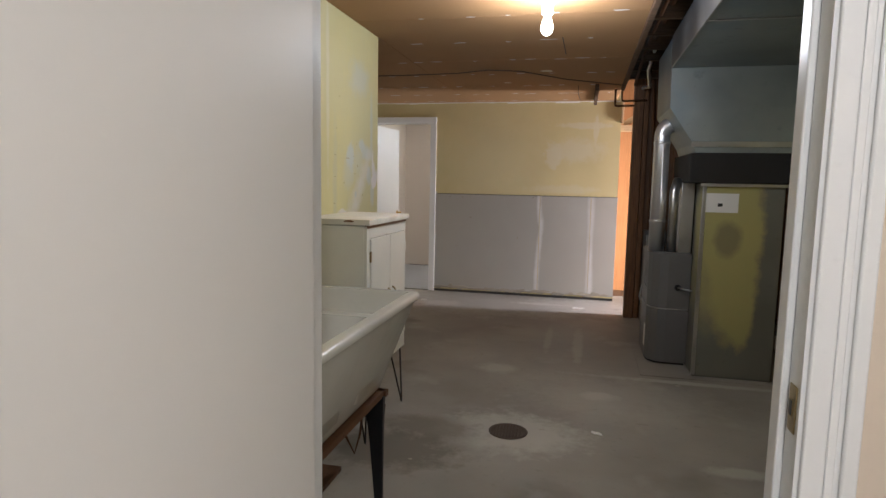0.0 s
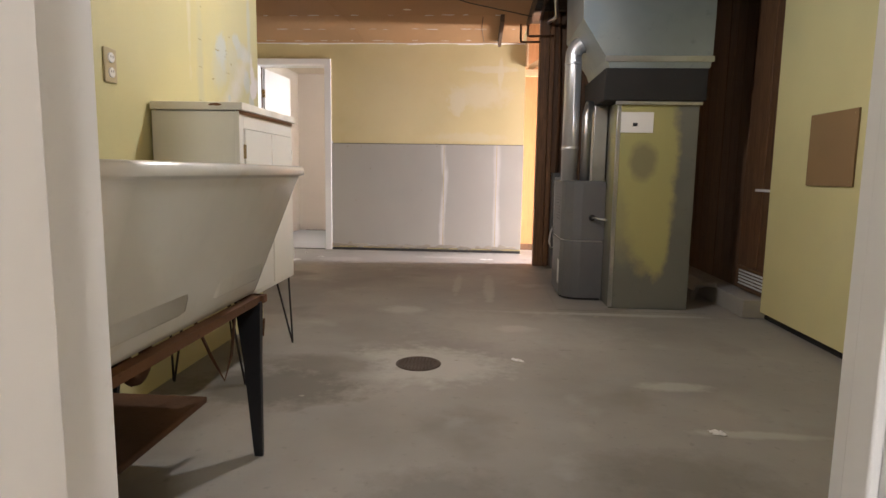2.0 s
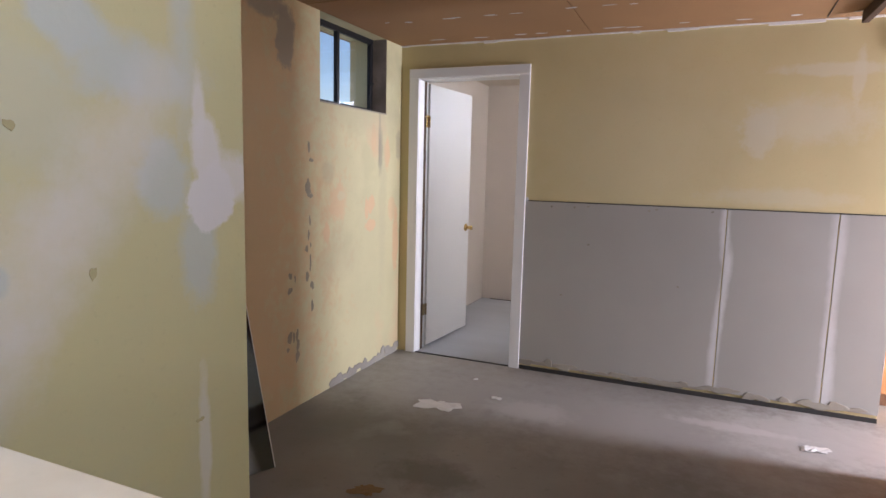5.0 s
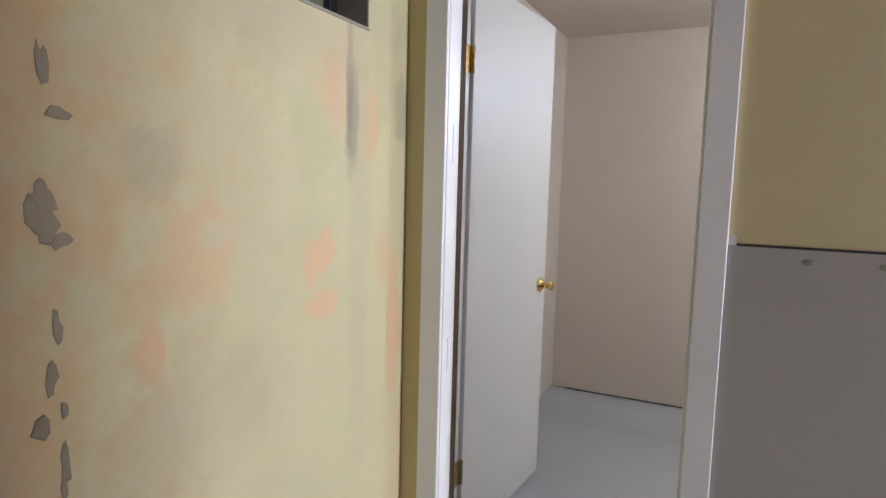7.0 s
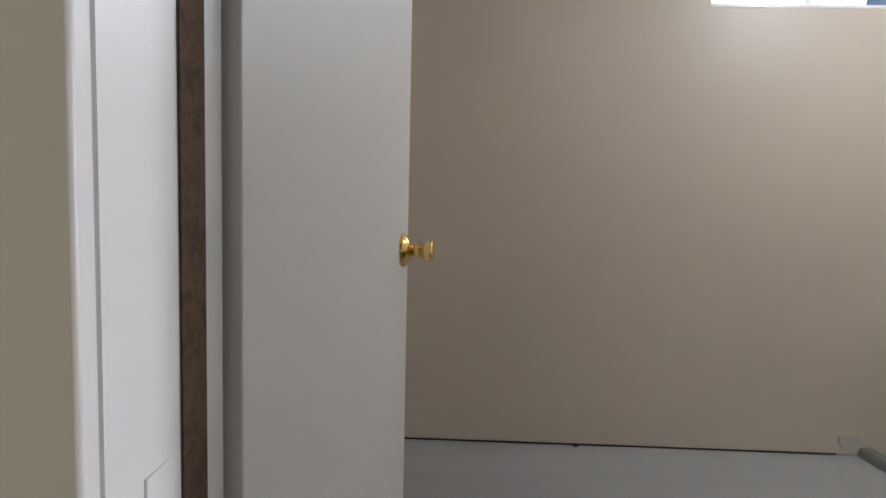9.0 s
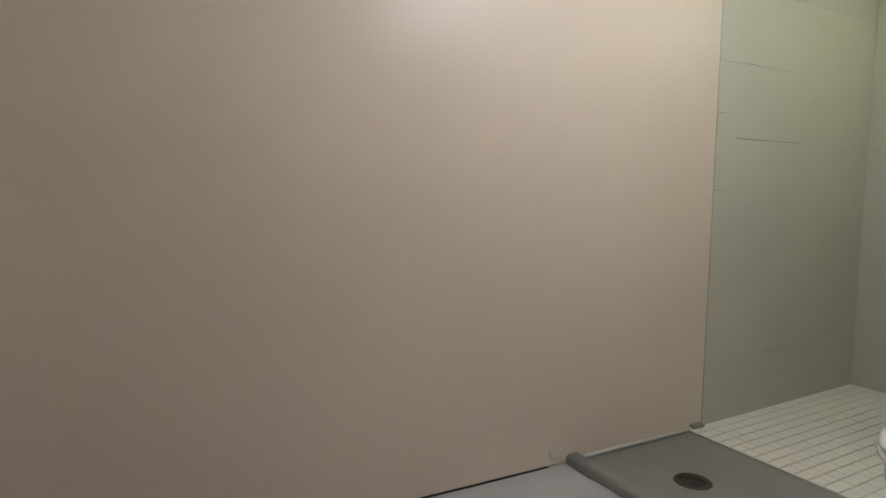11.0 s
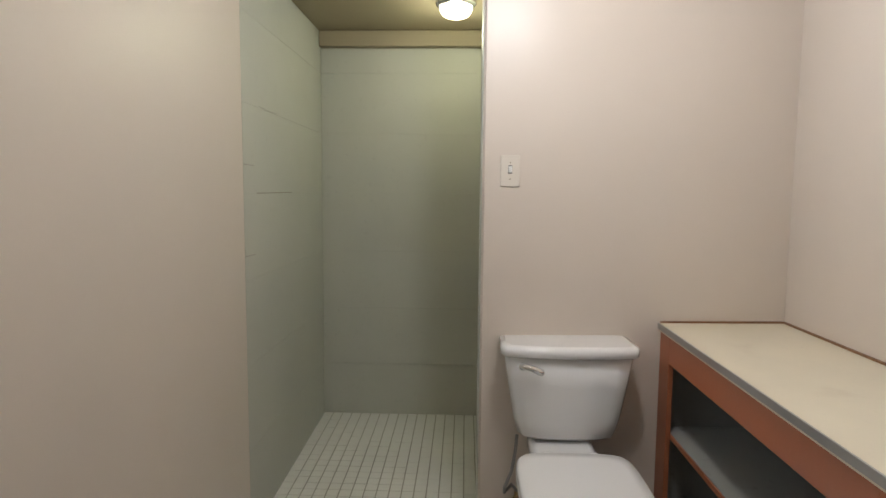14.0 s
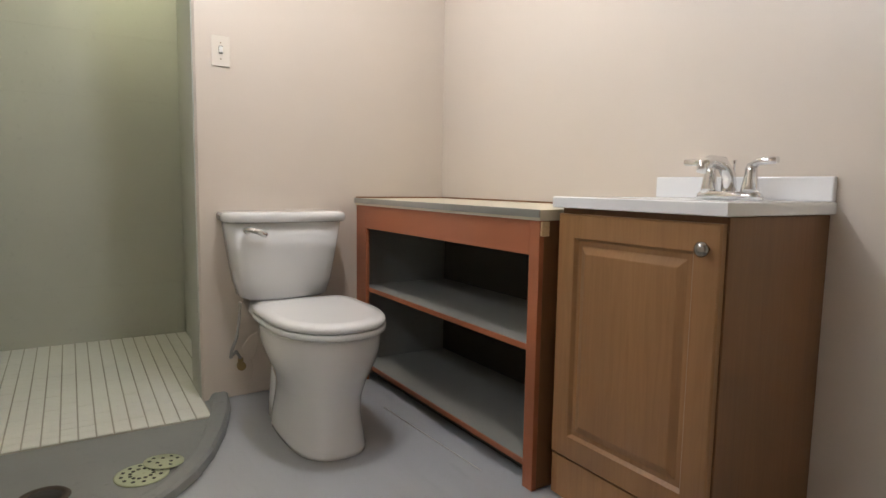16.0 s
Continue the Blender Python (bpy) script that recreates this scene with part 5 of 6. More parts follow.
ap = thing("access_panel", (2.10, 4.77, 0.84), "brown hardboard panel fixed to the yellow wall", "panel")
part("board", box(2.088, 2.0995, 4.565, 4.980, 0.848, 1.222, 0.002), CARD, ap)
for y, z in ((4.59, 0.87), (4.955, 0.87), (4.59, 1.20), (4.955, 1.20)):
    bm = bmesh.new()
    turned(bm, [(0.005, 0), (0.004, 0.002)], Matrix.Translation((2.0882, y, z)) @ Matrix.Rotation(radians(-90), 4, "Y"), 8)
    part("screw", bm, OLDBRASS, ap)
vt = thing("wall_vent", (2.13, 5.62, 0.13), "small white grille low in the wood wall", "vent")
part("frame", bx(bx(box(2.118, 2.136, 5.42, 5.84, 0.265, 0.285, 0.002), 2.118, 2.136, 5.42, 5.84, 0.130, 0.150, 0.002), 2.118, 2.136, 5.82, 5.84, 0.15, 0.265), PLANK, vt)
for k in range(5):
    part("slat", box(2.126, 2.134, 5.42, 5.82, 0.156 + 0.022 * k, 0.168 + 0.022 * k, 0.001), OUTLETWHITE, vt)
whole("wall_tape", box(2.134, 2.1372, 5.46, 5.68, 0.795, 0.812), PAPER, "strip of pale tape on the wood wall", "tape")
jn = bmesh.new()
tube(jn, [(1.98, 5.82, 0.135), (1.93, 5.86, 0.130), (1.88, 5.88, 0.11), (1.86, 5.90, 0.05), (1.87, 5.93, 0.012)], 0.016, 8)
whole("hose_end", jn, RUBBER, "grey hose end lying by the ledge", "hose")

# mirror leaning on the old wall
mr = thing("leaning_mirror", (-2.15, 6.15, 0), "frameless mirror sheet leaning against the wall", "mirror")
UPV, ALONG = Vector((-0.345, 0.172, 0.895)).normalized(), Vector((0.447, 0.894, 0))
FACE = ALONG.cross(UPV)
MM = Matrix.Translation((-1.978, 6.346, 0.003)) @ Matrix((FACE, ALONG, UPV)).transposed().to_4x4()
bm = box(-0.003, 0.0, -0.62, 0.0, 0.0, 0.93)
bmesh.ops.transform(bm, matrix=MM, verts=bm.verts)
part("glass", bm, MIRROR, mr)
bm = box(-0.006, -0.0032, -0.62, 0.0, 0.0, 0.93, 0.0008)
bmesh.ops.transform(bm, matrix=MM, verts=bm.verts)
part("backing", bm, OUTLETWHITE, mr, "pale mirror edge")
bm = bx(bx(bmesh.new(), -0.003, 0.001, -0.003, 0.001, 0, 0.932), -0.003, 0.001, -0.62, 0.0, 0.929, 0.932)
bmesh.ops.transform(bm, matrix=MM, verts=bm.verts)
part("edge_strip", bm, OUTLETWHITE, mr)

# litter on the concrete
def scrap(name, x, y, r, seed, mat, label):
    rnd = random.Random(seed)
    bm = bmesh.new()
    bmesh.ops.create_grid(bm, x_segments=9, y_segments=7, size=1.0)
    for v in bm.verts:
        a = math.atan2(v.co.y, v.co.x)
        k = r * (0.8 + 0.20 * math.sin(2 * a + seed) + 0.10 * math.sin(5 * a) + 0.08 * math.sin(9 * a))
        v.co = Vector((x + v.co.x * k, y + v.co.y * k * 0.7, 0.003 + 0.012 * abs(noise.noise(Vector((v.co.x * 2 + seed, v.co.y * 2, 1))))))
    bmesh.ops.solidify(bm, geom=bm.faces[:], thickness=0.0012)
    return whole(name, bm, mat, label, "litter")


scrap("paper_scrap", -1.60, 7.36, 0.13, 1, PAPER, "torn white paper scrap on the concrete floor")
scrap("paper_scrap", -1.32, 7.62, 0.035, 2, PAPER, "small white paper scrap on the concrete floor")
scrap("paper_scrap", -1.55, 7.88, 0.02, 5, PAPER, "small white paper scrap on the concrete floor")
scrap("paper_scrap", 0.38, 7.69, 0.07, 7, PAPER, "thin white smear of plaster on the concrete floor")
scrap("paint_chip", 0.52, 4.36, 0.028, 3, PAPER, "small white paint chip on the concrete floor")
scrap("paint_chip", 1.17, 3.62, 0.030, 4, PAPER, "small white paint chip on the concrete floor")
scrap("dark_scrap", -1.50, 6.35, 0.07, 6, CARD, "brown flattened scrap on the concrete floor")
st = bmesh.new()
rs = random.Random(33)
for k in range(22):
    patch(st, "z", 0.0004, rs.uniform(-0.5, 1.9), rs.uniform(2.6, 7.0), rs.uniform(0.006, 0.03), rs.uniform(0.004, 0.016), 400 + k, 0.0004, 12, 0.7, 1)
whole("paint_spatter", st, BARE, "pale paint and plaster spatter on the floor", "spatter", kind="stuff")

# ---- bathroom things ----


def toilet():
    t = thing("toilet", (0.13, 9.262, 0), "white two-piece toilet with closed lid", "toilet")
    cy = 9.262
    # bowl and foot in one casting, x towards the wall
    rings = []
    for z, cx, rx, ry, pw in ((0.0, 0.02, 0.258, 0.128, 2.8), (0.012, 0.02, 0.258, 0.128, 2.8), (0.05, 0.02, 0.250, 0.124, 2.7), (0.12, 0.015, 0.238, 0.118, 2.5), (0.18, 0.005, 0.234, 0.121, 2.4), (0.24, -0.005, 0.250, 0.143, 2.2), (0.29, -0.012, 0.272, 0.168, 2.1), (0.34, -0.014, 0.284, 0.184, 2.1), (0.385, -0.014, 0.286, 0.187, 2.1), (0.398, -0.014, 0.278, 0.182, 2.1)):
        rings.append(oval(cx, cy, rx, ry, z, 40, pw))
    bm = bmesh.new()
    loft(bm, rings)
    part("bowl", bm, PORCELAIN, t)
    part("rear_deck", box(0.20, 0.50, cy - 0.115, cy + 0.115, 0.33, 0.400, 0.025, 4), PORCELAIN, t)
    bm = bmesh.new()
    loft(bm, [oval(0.22, cy, 0.12, 0.105, 0.0, 32, 2.6), oval(0.22, cy, 0.12, 0.10, 0.06, 32, 2.6), oval(0.24, cy, 0.10, 0.085, 0.2, 32, 2.4), oval(0.26, cy, 0.12, 0.10, 0.34, 32, 2.4)])
    part("pedestal_rear", bm, PORCELAIN, t)

    def lid_ring(z, s, back=0.20):
        return [(min(x, back), y, zz) for x, y, zz in [q if q[0] < -0.055 else r for q, r in zip(oval(-0.055, cy, 0.264 * s, 0.190 * s, z, 44, 2.15), oval(-0.055, cy, 0.262 * s, 0.190 * s, z, 44, 6.0))]]

    bm = bmesh.new()
    loft(bm, [lid_ring(0.401, 0.97), lid_ring(0.405, 1.0), lid_ring(0.418, 1.0), lid_ring(0.421, 0.985)])
    part("seat", bm, SEATPLASTIC, t)
    bm = bmesh.new()
    loft(bm, [lid_ring(0.424, 0.975, 0.21), lid_ring(0.428, 0.995, 0.215), lid_ring(0.438, 0.99, 0.215), lid_ring(0.446, 0.955, 0.21), lid_ring(0.449, 0.80, 0.19)])
    part("lid", bm, SEATPLASTIC, t)
    for dy in (-0.075, 0.075):
        part("lid_hinge", box(0.185, 0.225, cy + dy - 0.018, cy + dy + 0.018, 0.400, 0.440, 0.008, 3), SEATPLASTIC, t)
    bm = bmesh.new()

    def tank_ring(z, hy, front):
        cy, hy, z = 9.244, hy * 1.03, z + 0.012
        return [(0.535, cy - hy + 0.03, z), (0.535, cy + hy - 0.03, z), (0.525, cy + hy, z), (front + 0.055, cy + hy, z), (front + 0.020, cy + hy - 0.018, z), (front + 0.005, cy + hy * 0.55, z), (front, cy, z),
                (front + 0.005, cy - hy * 0.55, z), (front + 0.020, cy - hy + 0.018, z), (front + 0.055, cy - hy, z), (0.525, cy - hy, z)]

    loft(bm, [tank_ring(0.400, 0.150, 0.375), tank_ring(0.412, 0.168, 0.362), tank_ring(0.47, 0.184, 0.352), tank_ring(0.60, 0.205, 0.342), tank_ring(0.705, 0.219, 0.336)])
    bmesh.ops.subdivide_edges(bm, edges=[e for e in bm.edges if abs(e.verts[0].co.z - e.verts[1].co.z) < 1e-4], cuts=1)
    part("tank", bm, PORCELAIN, t)
    bm = bmesh.new()
    loft(bm, [tank_ring(0.707, 0.226, 0.328), tank_ring(0.712, 0.234, 0.320), tank_ring(0.732, 0.235, 0.319), tank_ring(0.742, 0.231, 0.324), tank_ring(0.747, 0.215, 0.345)])
    part("tank_lid", bm, PORCELAIN, t)
    bm = bmesh.new()
    turned(bm, [(0.014, 0), (0.014, 0.008), (0.010, 0.012)], Matrix.Translation((0.338, cy + 0.150, 0.690)) @ Matrix.Rotation(radians(-90), 4, "Y"), 14)
    tube(bm, [(0.328, cy + 0.158, 0.694), (0.320, cy + 0.142, 0.694), (0.316, cy + 0.115, 0.688), (0.314, cy + 0.088, 0.676), (0.314, cy + 0.080, 0.672)], [0.007, 0.011, 0.012, 0.013, 0.008], 10)
    part("flush_lever", bm, CHROME, t, "chrome flush lever")
    bm = bmesh.new()
    tube(bm, [(0.44, cy + 0.155, 0.402), (0.44, cy + 0.160, 0.34), (0.42, cy + 0.175, 0.27), (0.40, cy + 0.20, 0.22), (0.42, cy + 0.20, 0.19), (0.46, cy + 0.17, 0.20), (0.50, cy + 0.14, 0.15)], 0.006, 8)
    part("supply_hose", bm, RUBBER, t, "grey braided supply hose")
    bm = bmesh.new()
    turned(bm, [(0.013, 0), (0.013, 0.05), (0.018, 0.055), (0.018, 0.07)], Matrix.Translation((0.548, cy + 0.145, 0.13)) @ Matrix.Rotation(radians(-90), 4, "Y"), 12)
    tube(bm, [(0.497, cy + 0.145, 0.13), (0.497, cy + 0.145, 0.16)], 0.011, 8)
    part("stop_valve", bm, OLDBRASS, t, "old brass stop valve")
    for dy in (-0.112, 0.112):
        bm = bmesh.new()
        turned(bm, [(0.012, 0), (0.012, 0.010), (0.006, 0.018)], Matrix.Translation((0.14, cy + dy, 0.0)), 12)
        part("bolt_cap", bm, SEATPLASTIC, t)
    return t


toilet()


def shelf_unit():
    t = thing("open_shelf_unit", (-0.07, 8.64, 0), "rust-red open shelf unit with grey shelves", "shelf unit")
    x0, x1, y0, y1, z1 = -0.698, EX - 0.003, FB + 0.014, 8.880, 0.778
    bm = bmesh.new()
    fy = y1 - 0.018
    bx(bm, x0, x0 + 0.042, fy, y1, 0, z1, 0.0015)
    bx(bm, x1 - 0.100, x1, fy, y1, 0, z1, 0.0015)
    bx(bm, x0 + 0.042, x1 - 0.100, fy, y1, z1 - 0.098, z1, 0.0015)
    part("face_frame", bm, PINK, t, "rust-red painted face frame")
    part("side", box(x0 + 0.004, x0 + 0.018, y0, fy, 0, z1), OAKDARK, t, "brown wooden side panel")
    part("side", box(x1 - 0.016, x1, y0, fy, 0, z1), SHELFGREY, t)
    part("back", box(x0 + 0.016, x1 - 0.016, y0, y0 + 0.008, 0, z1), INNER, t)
    for z in (0.068, 0.417):
        s = part("shelf", box(x0 + 0.016, x1 - 0.016, y0 + 0.010, fy - 0.006, z - 0.018, z, 0.001), SHELFGREY, t, "dusty grey shelf")
        part("shelf_edge", box(x0 + 0.016, x1 - 0.016, fy - 0.0055, fy - 0.0005, z - 0.018, z - 0.001), PINK, s)
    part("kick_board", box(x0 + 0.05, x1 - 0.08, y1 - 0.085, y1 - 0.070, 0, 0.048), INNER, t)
    return t


shelf_unit()
ct = thing("counter_top", (-0.07, 8.64, 0.776), "cream laminate counter top on the shelf unit", "counter")
slab = loft(bmesh.new(), [[(-0.705, FB + 0.013, z), (EX + 0.026, FB + 0.013, z), (EX - 0.002, 8.886, z), (-0.705, 8.886, z)] for z in (0.7785, 0.808)], smooth=False)
part("slab", slab, LAMINATE, ct)
part("edge_band", box(-0.707, EX - 0.003, 8.8862, 8.892, 0.787, 0.809, 0.001), EDGEBAND, ct, "grey metal edge band")
part("wall_bead", box(-0.70, EX + 0.022, FB + 0.0125, FB + 0.020, 0.808, 0.815), OAKDARK, ct)
bead = loft(bmesh.new(), [[(EX + 0.018, FB + 0.02, z), (EX + 0.026, FB + 0.02, z), (EX - 0.002, 8.884, z), (EX - 0.010, 8.884, z)] for z in (0.808, 0.815)], smooth=False)
part("wall_bead", bead, OAKDARK, ct)
part("chipped_corner", box(-0.706, -0.6985, 8.850, 8.878, 0.735, 0.776, 0.002), LIGHTPINE, ct)


def vanity():
    t = thing("vanity_cabinet", (-1.0, 8.62, 0), "medium oak vanity cabinet with one raised-panel door", "vanity")
    x0, x1, y0, y1, z1 = -1.214, -0.722, FB + 0.014, 8.817, 0.814
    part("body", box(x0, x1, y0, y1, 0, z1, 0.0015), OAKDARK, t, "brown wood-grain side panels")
    part("kick_panel", box(x0 + 0.002, x1 - 0.002, y1, y1 + 0.012, 0.004, 0.120, 0.001), OAK, t)
    d0, d1, e0, e1 = x0 + 0.004, x1 - 0.004, 0.128, 0.800
    bm = bmesh.new()
    f0 = y1 + 0.002
    # slab with a sunk moulding round a raised field
    def rect(i, y):
        return [(d0 + i, y, e0 + i), (d1 - i, y, e0 + i), (d1 - i, y, e1 - i), (d0 + i, y, e1 - i)]
    loft(bm, [rect(0, f0), rect(0, f0 + 0.014), rect(0.004, f0 + 0.018), rect(0.062, f0 + 0.018), rect(0.070, f0 + 0.008), rect(0.082, f0 + 0.008), rect(0.102, f0 + 0.0165), rect(0.106, f0 + 0.017)], smooth=False)
    d = part("door", bm, OAK, t, "raised-panel oak door")
    bm = bmesh.new()
    turned(bm, [(0.006, 0), (0.006, 0.012), (0.016, 0.018), (0.017, 0.024), (0.012, 0.030), (0.003, 0.032)], Matrix.Translation((d0 + 0.030, f0 + 0.018, 0.746)) @ Matrix.Rotation(radians(-90), 4, "X"), 18)
    part("knob", bm, NICKEL, d, "small satin metal knob")
    return t


vanity()


def washbasin():
    t = thing("washbasin", (-1.0, 8.62, 0.806), "white moulded basin top with backsplash", "basin")
    x0, x1, y0, y1, z0, z1 = -1.226, -0.711, FB + 0.013, 8.847, 0.8155, 0.846
    cx, cy = (x0 + x1) / 2, (y0 + y1) / 2 + 0.03
    n, bm = 12, bmesh.new()
    corners = [(x0, y0), (x1, y0), (x1, y1), (x0, y1)]

    def square(z, inset=0.0):
        out = []
        for (ax, ay), (bx_, by) in zip(corners, corners[1:] + corners[:1]):
            for i in range(n):
                px, py = ax + (bx_ - ax) * i / n, ay + (by - ay) * i / n
                out.append((min(max(px, x0 + inset), x1 - inset), min(max(py, y0 + inset), y1 - inset), z))
        return out

    turns = [math.atan2(p[1] - cy, p[0] - cx) for p in square(0)]

    def bowl(rx, ry, z):
        return [(cx + rx * math.cos(a), cy + ry * math.sin(a), z) for a in turns]

    loft(bm, [square(z0, 0.002), square(z0 + 0.002), square(z1 - 0.003), square(z1, 0.003), bowl(0.190, 0.135, z1)], cap1=False, smooth=False)
    loft(bm, [bowl(0.190, 0.135, z1), bowl(0.178, 0.124, z1 - 0.006), bowl(0.13, 0.09, z1 - 0.016), bowl(0.02, 0.015, z1 - 0.020)], cap0=False)
    bmesh.ops.remove_doubles(bm, verts=bm.verts, dist=0.0002)
    part("top", bm, MARBLE, t)
    part("backsplash", box(x0 + 0.002, x1 - 0.004, y0, y0 + 0.018, z1 - 0.001, z1 + 0.060, 0.004, 3), MARBLE, t)
    return t


washbasin()


def basin_faucet():
    t = thing("basin_faucet", (-1.0, 8.50, 0.846), "chrome two-handle basin faucet", "faucet")
    cx, cy, z = -1.005, 8.505, 0.8465
    bm = bmesh.new()
    loft(bm, [oval(cx, cy, 0.080, 0.026, z, 32, 3), oval(cx, cy, 0.079, 0.025, z + 0.010, 32, 3), oval(cx, cy, 0.072, 0.020, z + 0.016, 32, 3)])
    part("base_plate", bm, CHROME, t)
    for s in (-1, 1):
        bm = bmesh.new()
        turned(bm, [(0.021, 0.010), (0.019, 0.025), (0.014, 0.05), (0.013, 0.064), (0.010, 0.070)], Matrix.Translation((cx + s * 0.051, cy, z)), 18)
        tube(bm, [(cx + s * 0.048, cy, z + 0.066), (cx + s * 0.070, cy + 0.004, z + 0.078), (cx + s * 0.115, cy + 0.010, z + 0.080)], [0.010, 0.008, 0.007], 8)
        part("handle", bm, CHROME, t)
    bm = bmesh.new()
    tube(bm, [(cx, cy, z + 0.012), (cx, cy + 0.005, z + 0.050), (cx, cy + 0.035, z + 0.075), (cx, cy + 0.080, z + 0.078), (cx, cy + 0.108, z + 0.066), (cx, cy + 0.112, z + 0.055)], [0.018, 0.016, 0.015, 0.013, 0.012, 0.011], 12)
    part("spout", bm, CHROME, t)
    part("lift_rod", tube(bmesh.new(), [(cx, cy - 0.016, z + 0.01), (cx, cy - 0.016, z + 0.075), (cx, cy - 0.016, z + 0.082)], [0.0025, 0.0025, 0.005], 8), CHROME, t)
    return t


basin_faucet().scale = (1.12, 1.08, 1.22)

SWX = 0.5085
sw = thing("light_switch", (SWX, 9.456, 1.367), "ivory switch plate on the beige wall", "switch")
part("plate", box(SWX - 0.006, SWX - 0.0003, 9.421, 9.491, 1.310, 1.424, 0.002), PLATEWHITE, sw)
part("toggle", box(SWX - 0.016, SWX - 0.0055, 9.450, 9.462, 1.360, 1.384, 0.003), OUTLETWHITE, sw)
part("slot", box(SWX - 0.0068, SWX - 0.0058, 9.449, 9.463, 1.357, 1.3865), DARKSLOT, sw)
for z in (1.337, 1.397):
    part("screw", box(SWX - 0.0068, SWX - 0.0058, 9.454, 9.458, z - 0.002, z + 0.002), OLDBRASS, sw)


def dome_lamp(name, x, y, z, r, label, flange=CHROME):
    t = thing(name, (x, y, z), label, "ceiling light")
    dn = Matrix.Translation((x, y, z)) @ Matrix.Rotation(radians(180), 4, "X")
    bm = bmesh.new()
    turned(bm, [(r * 1.25, 0), (r * 1.25, 0.006), (r * 1.05, 0.016)], dn, 28)
    part("flange", bm, flange, t)
    bm = bmesh.new()
    turned(bm, [(r, 0.012), (r * 0.98, 0.030), (r * 0.82, 0.050), (r * 0.45, 0.062), (0.003, 0.066)], dn, 28)
    g = part("shade", bm, DOME, t, "glowing glass shade")
    g.visible_shadow = False
    return t


dome_lamp("shower_lamp", 1.084, 9.67, SZ, 0.075, "small lit dome lamp on the shower ceiling")
dome_lamp("bathroom_lamp", -0.35, 9.334, 2.28, 0.12, "lit glass dome lamp on the bathroom ceiling")
dome_lamp("hall_lamp", 0.75, 0.35, CEIL, 0.12, "lit glass dome lamp on the hall ceiling")

# wet area in front of the shower: grey paint, a low curved curb, drain plate
AREA = [(-0.33, 10.395), (-0.326, 10.16), (-0.328, 9.97), (-0.31, 9.91), (-0.262, 9.845), (-0.205, 9.78), (-0.13, 9.715), (-0.01, 9.645), (0.145, 9.58), (0.30, 9.53), (0.40, 9.505), (0.498, 9.492)]
bm = bmesh.new()
loft(bm, [[(x, y, z) for x, y in AREA] + [(0.500, 9.556, z), (0.42, 9.556, z), (0.42, 10.395, z)] for z in (-0.003, 0.004)], smooth=False)
whole("pavement_shower_front", bm, GREYPAINT, "grey painted floor in front of the shower", "floor", kind="structure")
bm = bmesh.new()
rings = []
for i, (x, y) in enumerate(AREA):
    a, b = Vector(AREA[max(i - 1, 0)]), Vector(AREA[min(i + 1, len(AREA) - 1)])
    d = (b - a).normalized()
    nrm = Vector((d.y, -d.x))
    rings.append([(x + nrm.x * s, y + nrm.y * s, z) for s, z in ((0.035, 0.0), (0.031, 0.024), (0.022, 0.032), (-0.016, 0.032), (-0.028, 0.026), (-0.042, 0.002))])
loft(bm, rings, smooth=False)
whole("curb_shower", bm, GREYPAINT, "low curved grey painted curb round the shower", "curb", kind="structure")
wl = bmesh.new()
tube(wl, [(-0.30, 10.392, 0.010), (0.0, 10.391, 0.012), (0.38, 10.392, 0.012)], 0.008, 6)
patch(wl, "y", 10.3997, -0.40, 0.05, 0.035, 0.03, 8, 0.004, 12, 0.5, -1)
whole("caulk_line", wl, PLASTER, "white caulk along the wall foot", "caulk", kind="stuff")
gp = thing("shower_drain", (-0.047, 9.82, 0.004), "pale green pierced drain plate on the grey floor", "drain")
bm = bmesh.new()
turned(bm, [(0.075, 0), (0.075, 0.003), (0.070, 0.005), (0.003, 0.005)], Matrix.Translation((-0.047, 9.822, 0.004)), 28)
part("plate", bm, DRAINGREEN, gp)
for k in range(12):
    for r in (0.055, 0.032):
        a = 2 * math.pi * k / 12 + (0.2 if r < 0.04 else 0)
        bm = bmesh.new()
        turned(bm, [(0.006, 0), (0.006, 0.0006)], Matrix.Translation((-0.047 + r * math.cos(a), 9.822 + r * math.sin(a), 0.009)), 8)
        part("hole", bm, DARKSLOT, gp)
bm = bmesh.new()
turned(bm, [(0.058, 0), (0.058, 0.004), (0.003, 0.005)], pose(0.0, 9.757, 0.009, 4, 3, 0), 24)
part("loose_disc", bm, DRAINGREEN, gp, "loose pale green disc")
for k in range(9):
    a, r = 2 * math.pi * k / 9, 0.040 if k % 3 else 0.022
    bm = bmesh.new()
    turned(bm, [(0.0055, 0.0046), (0.0055, 0.0056)], pose(0.0, 9.757, 0.009, 4, 3, 0) @ Matrix.Translation((r * math.cos(a), r * math.sin(a), 0)), 8)
    part("hole", bm, DARKSLOT, gp)
hd = thing("floor_drain", (-0.058, 10.065, 0.004), "open rusty drain hole in the grey painted floor", "floor drain")
bm = bmesh.new()
turned(bm, [(0.066, 0), (0.062, 0.004), (0.052, 0.005), (0.047, 0.001), (0.042, 0.0006)], Matrix.Translation((-0.058, 10.065, 0.004)), 26)
part("rim", bm, DRAINIRON, hd, "rusty iron rim")
bm = bmesh.new()
turned(bm, [(0.044, 0), (0.043, 0.0012), (0.003, 0.0012)], Matrix.Translation((-0.058, 10.065, 0.0047)), 24)
part("opening", bm, DARKSLOT, hd)
lb = bmesh.new()
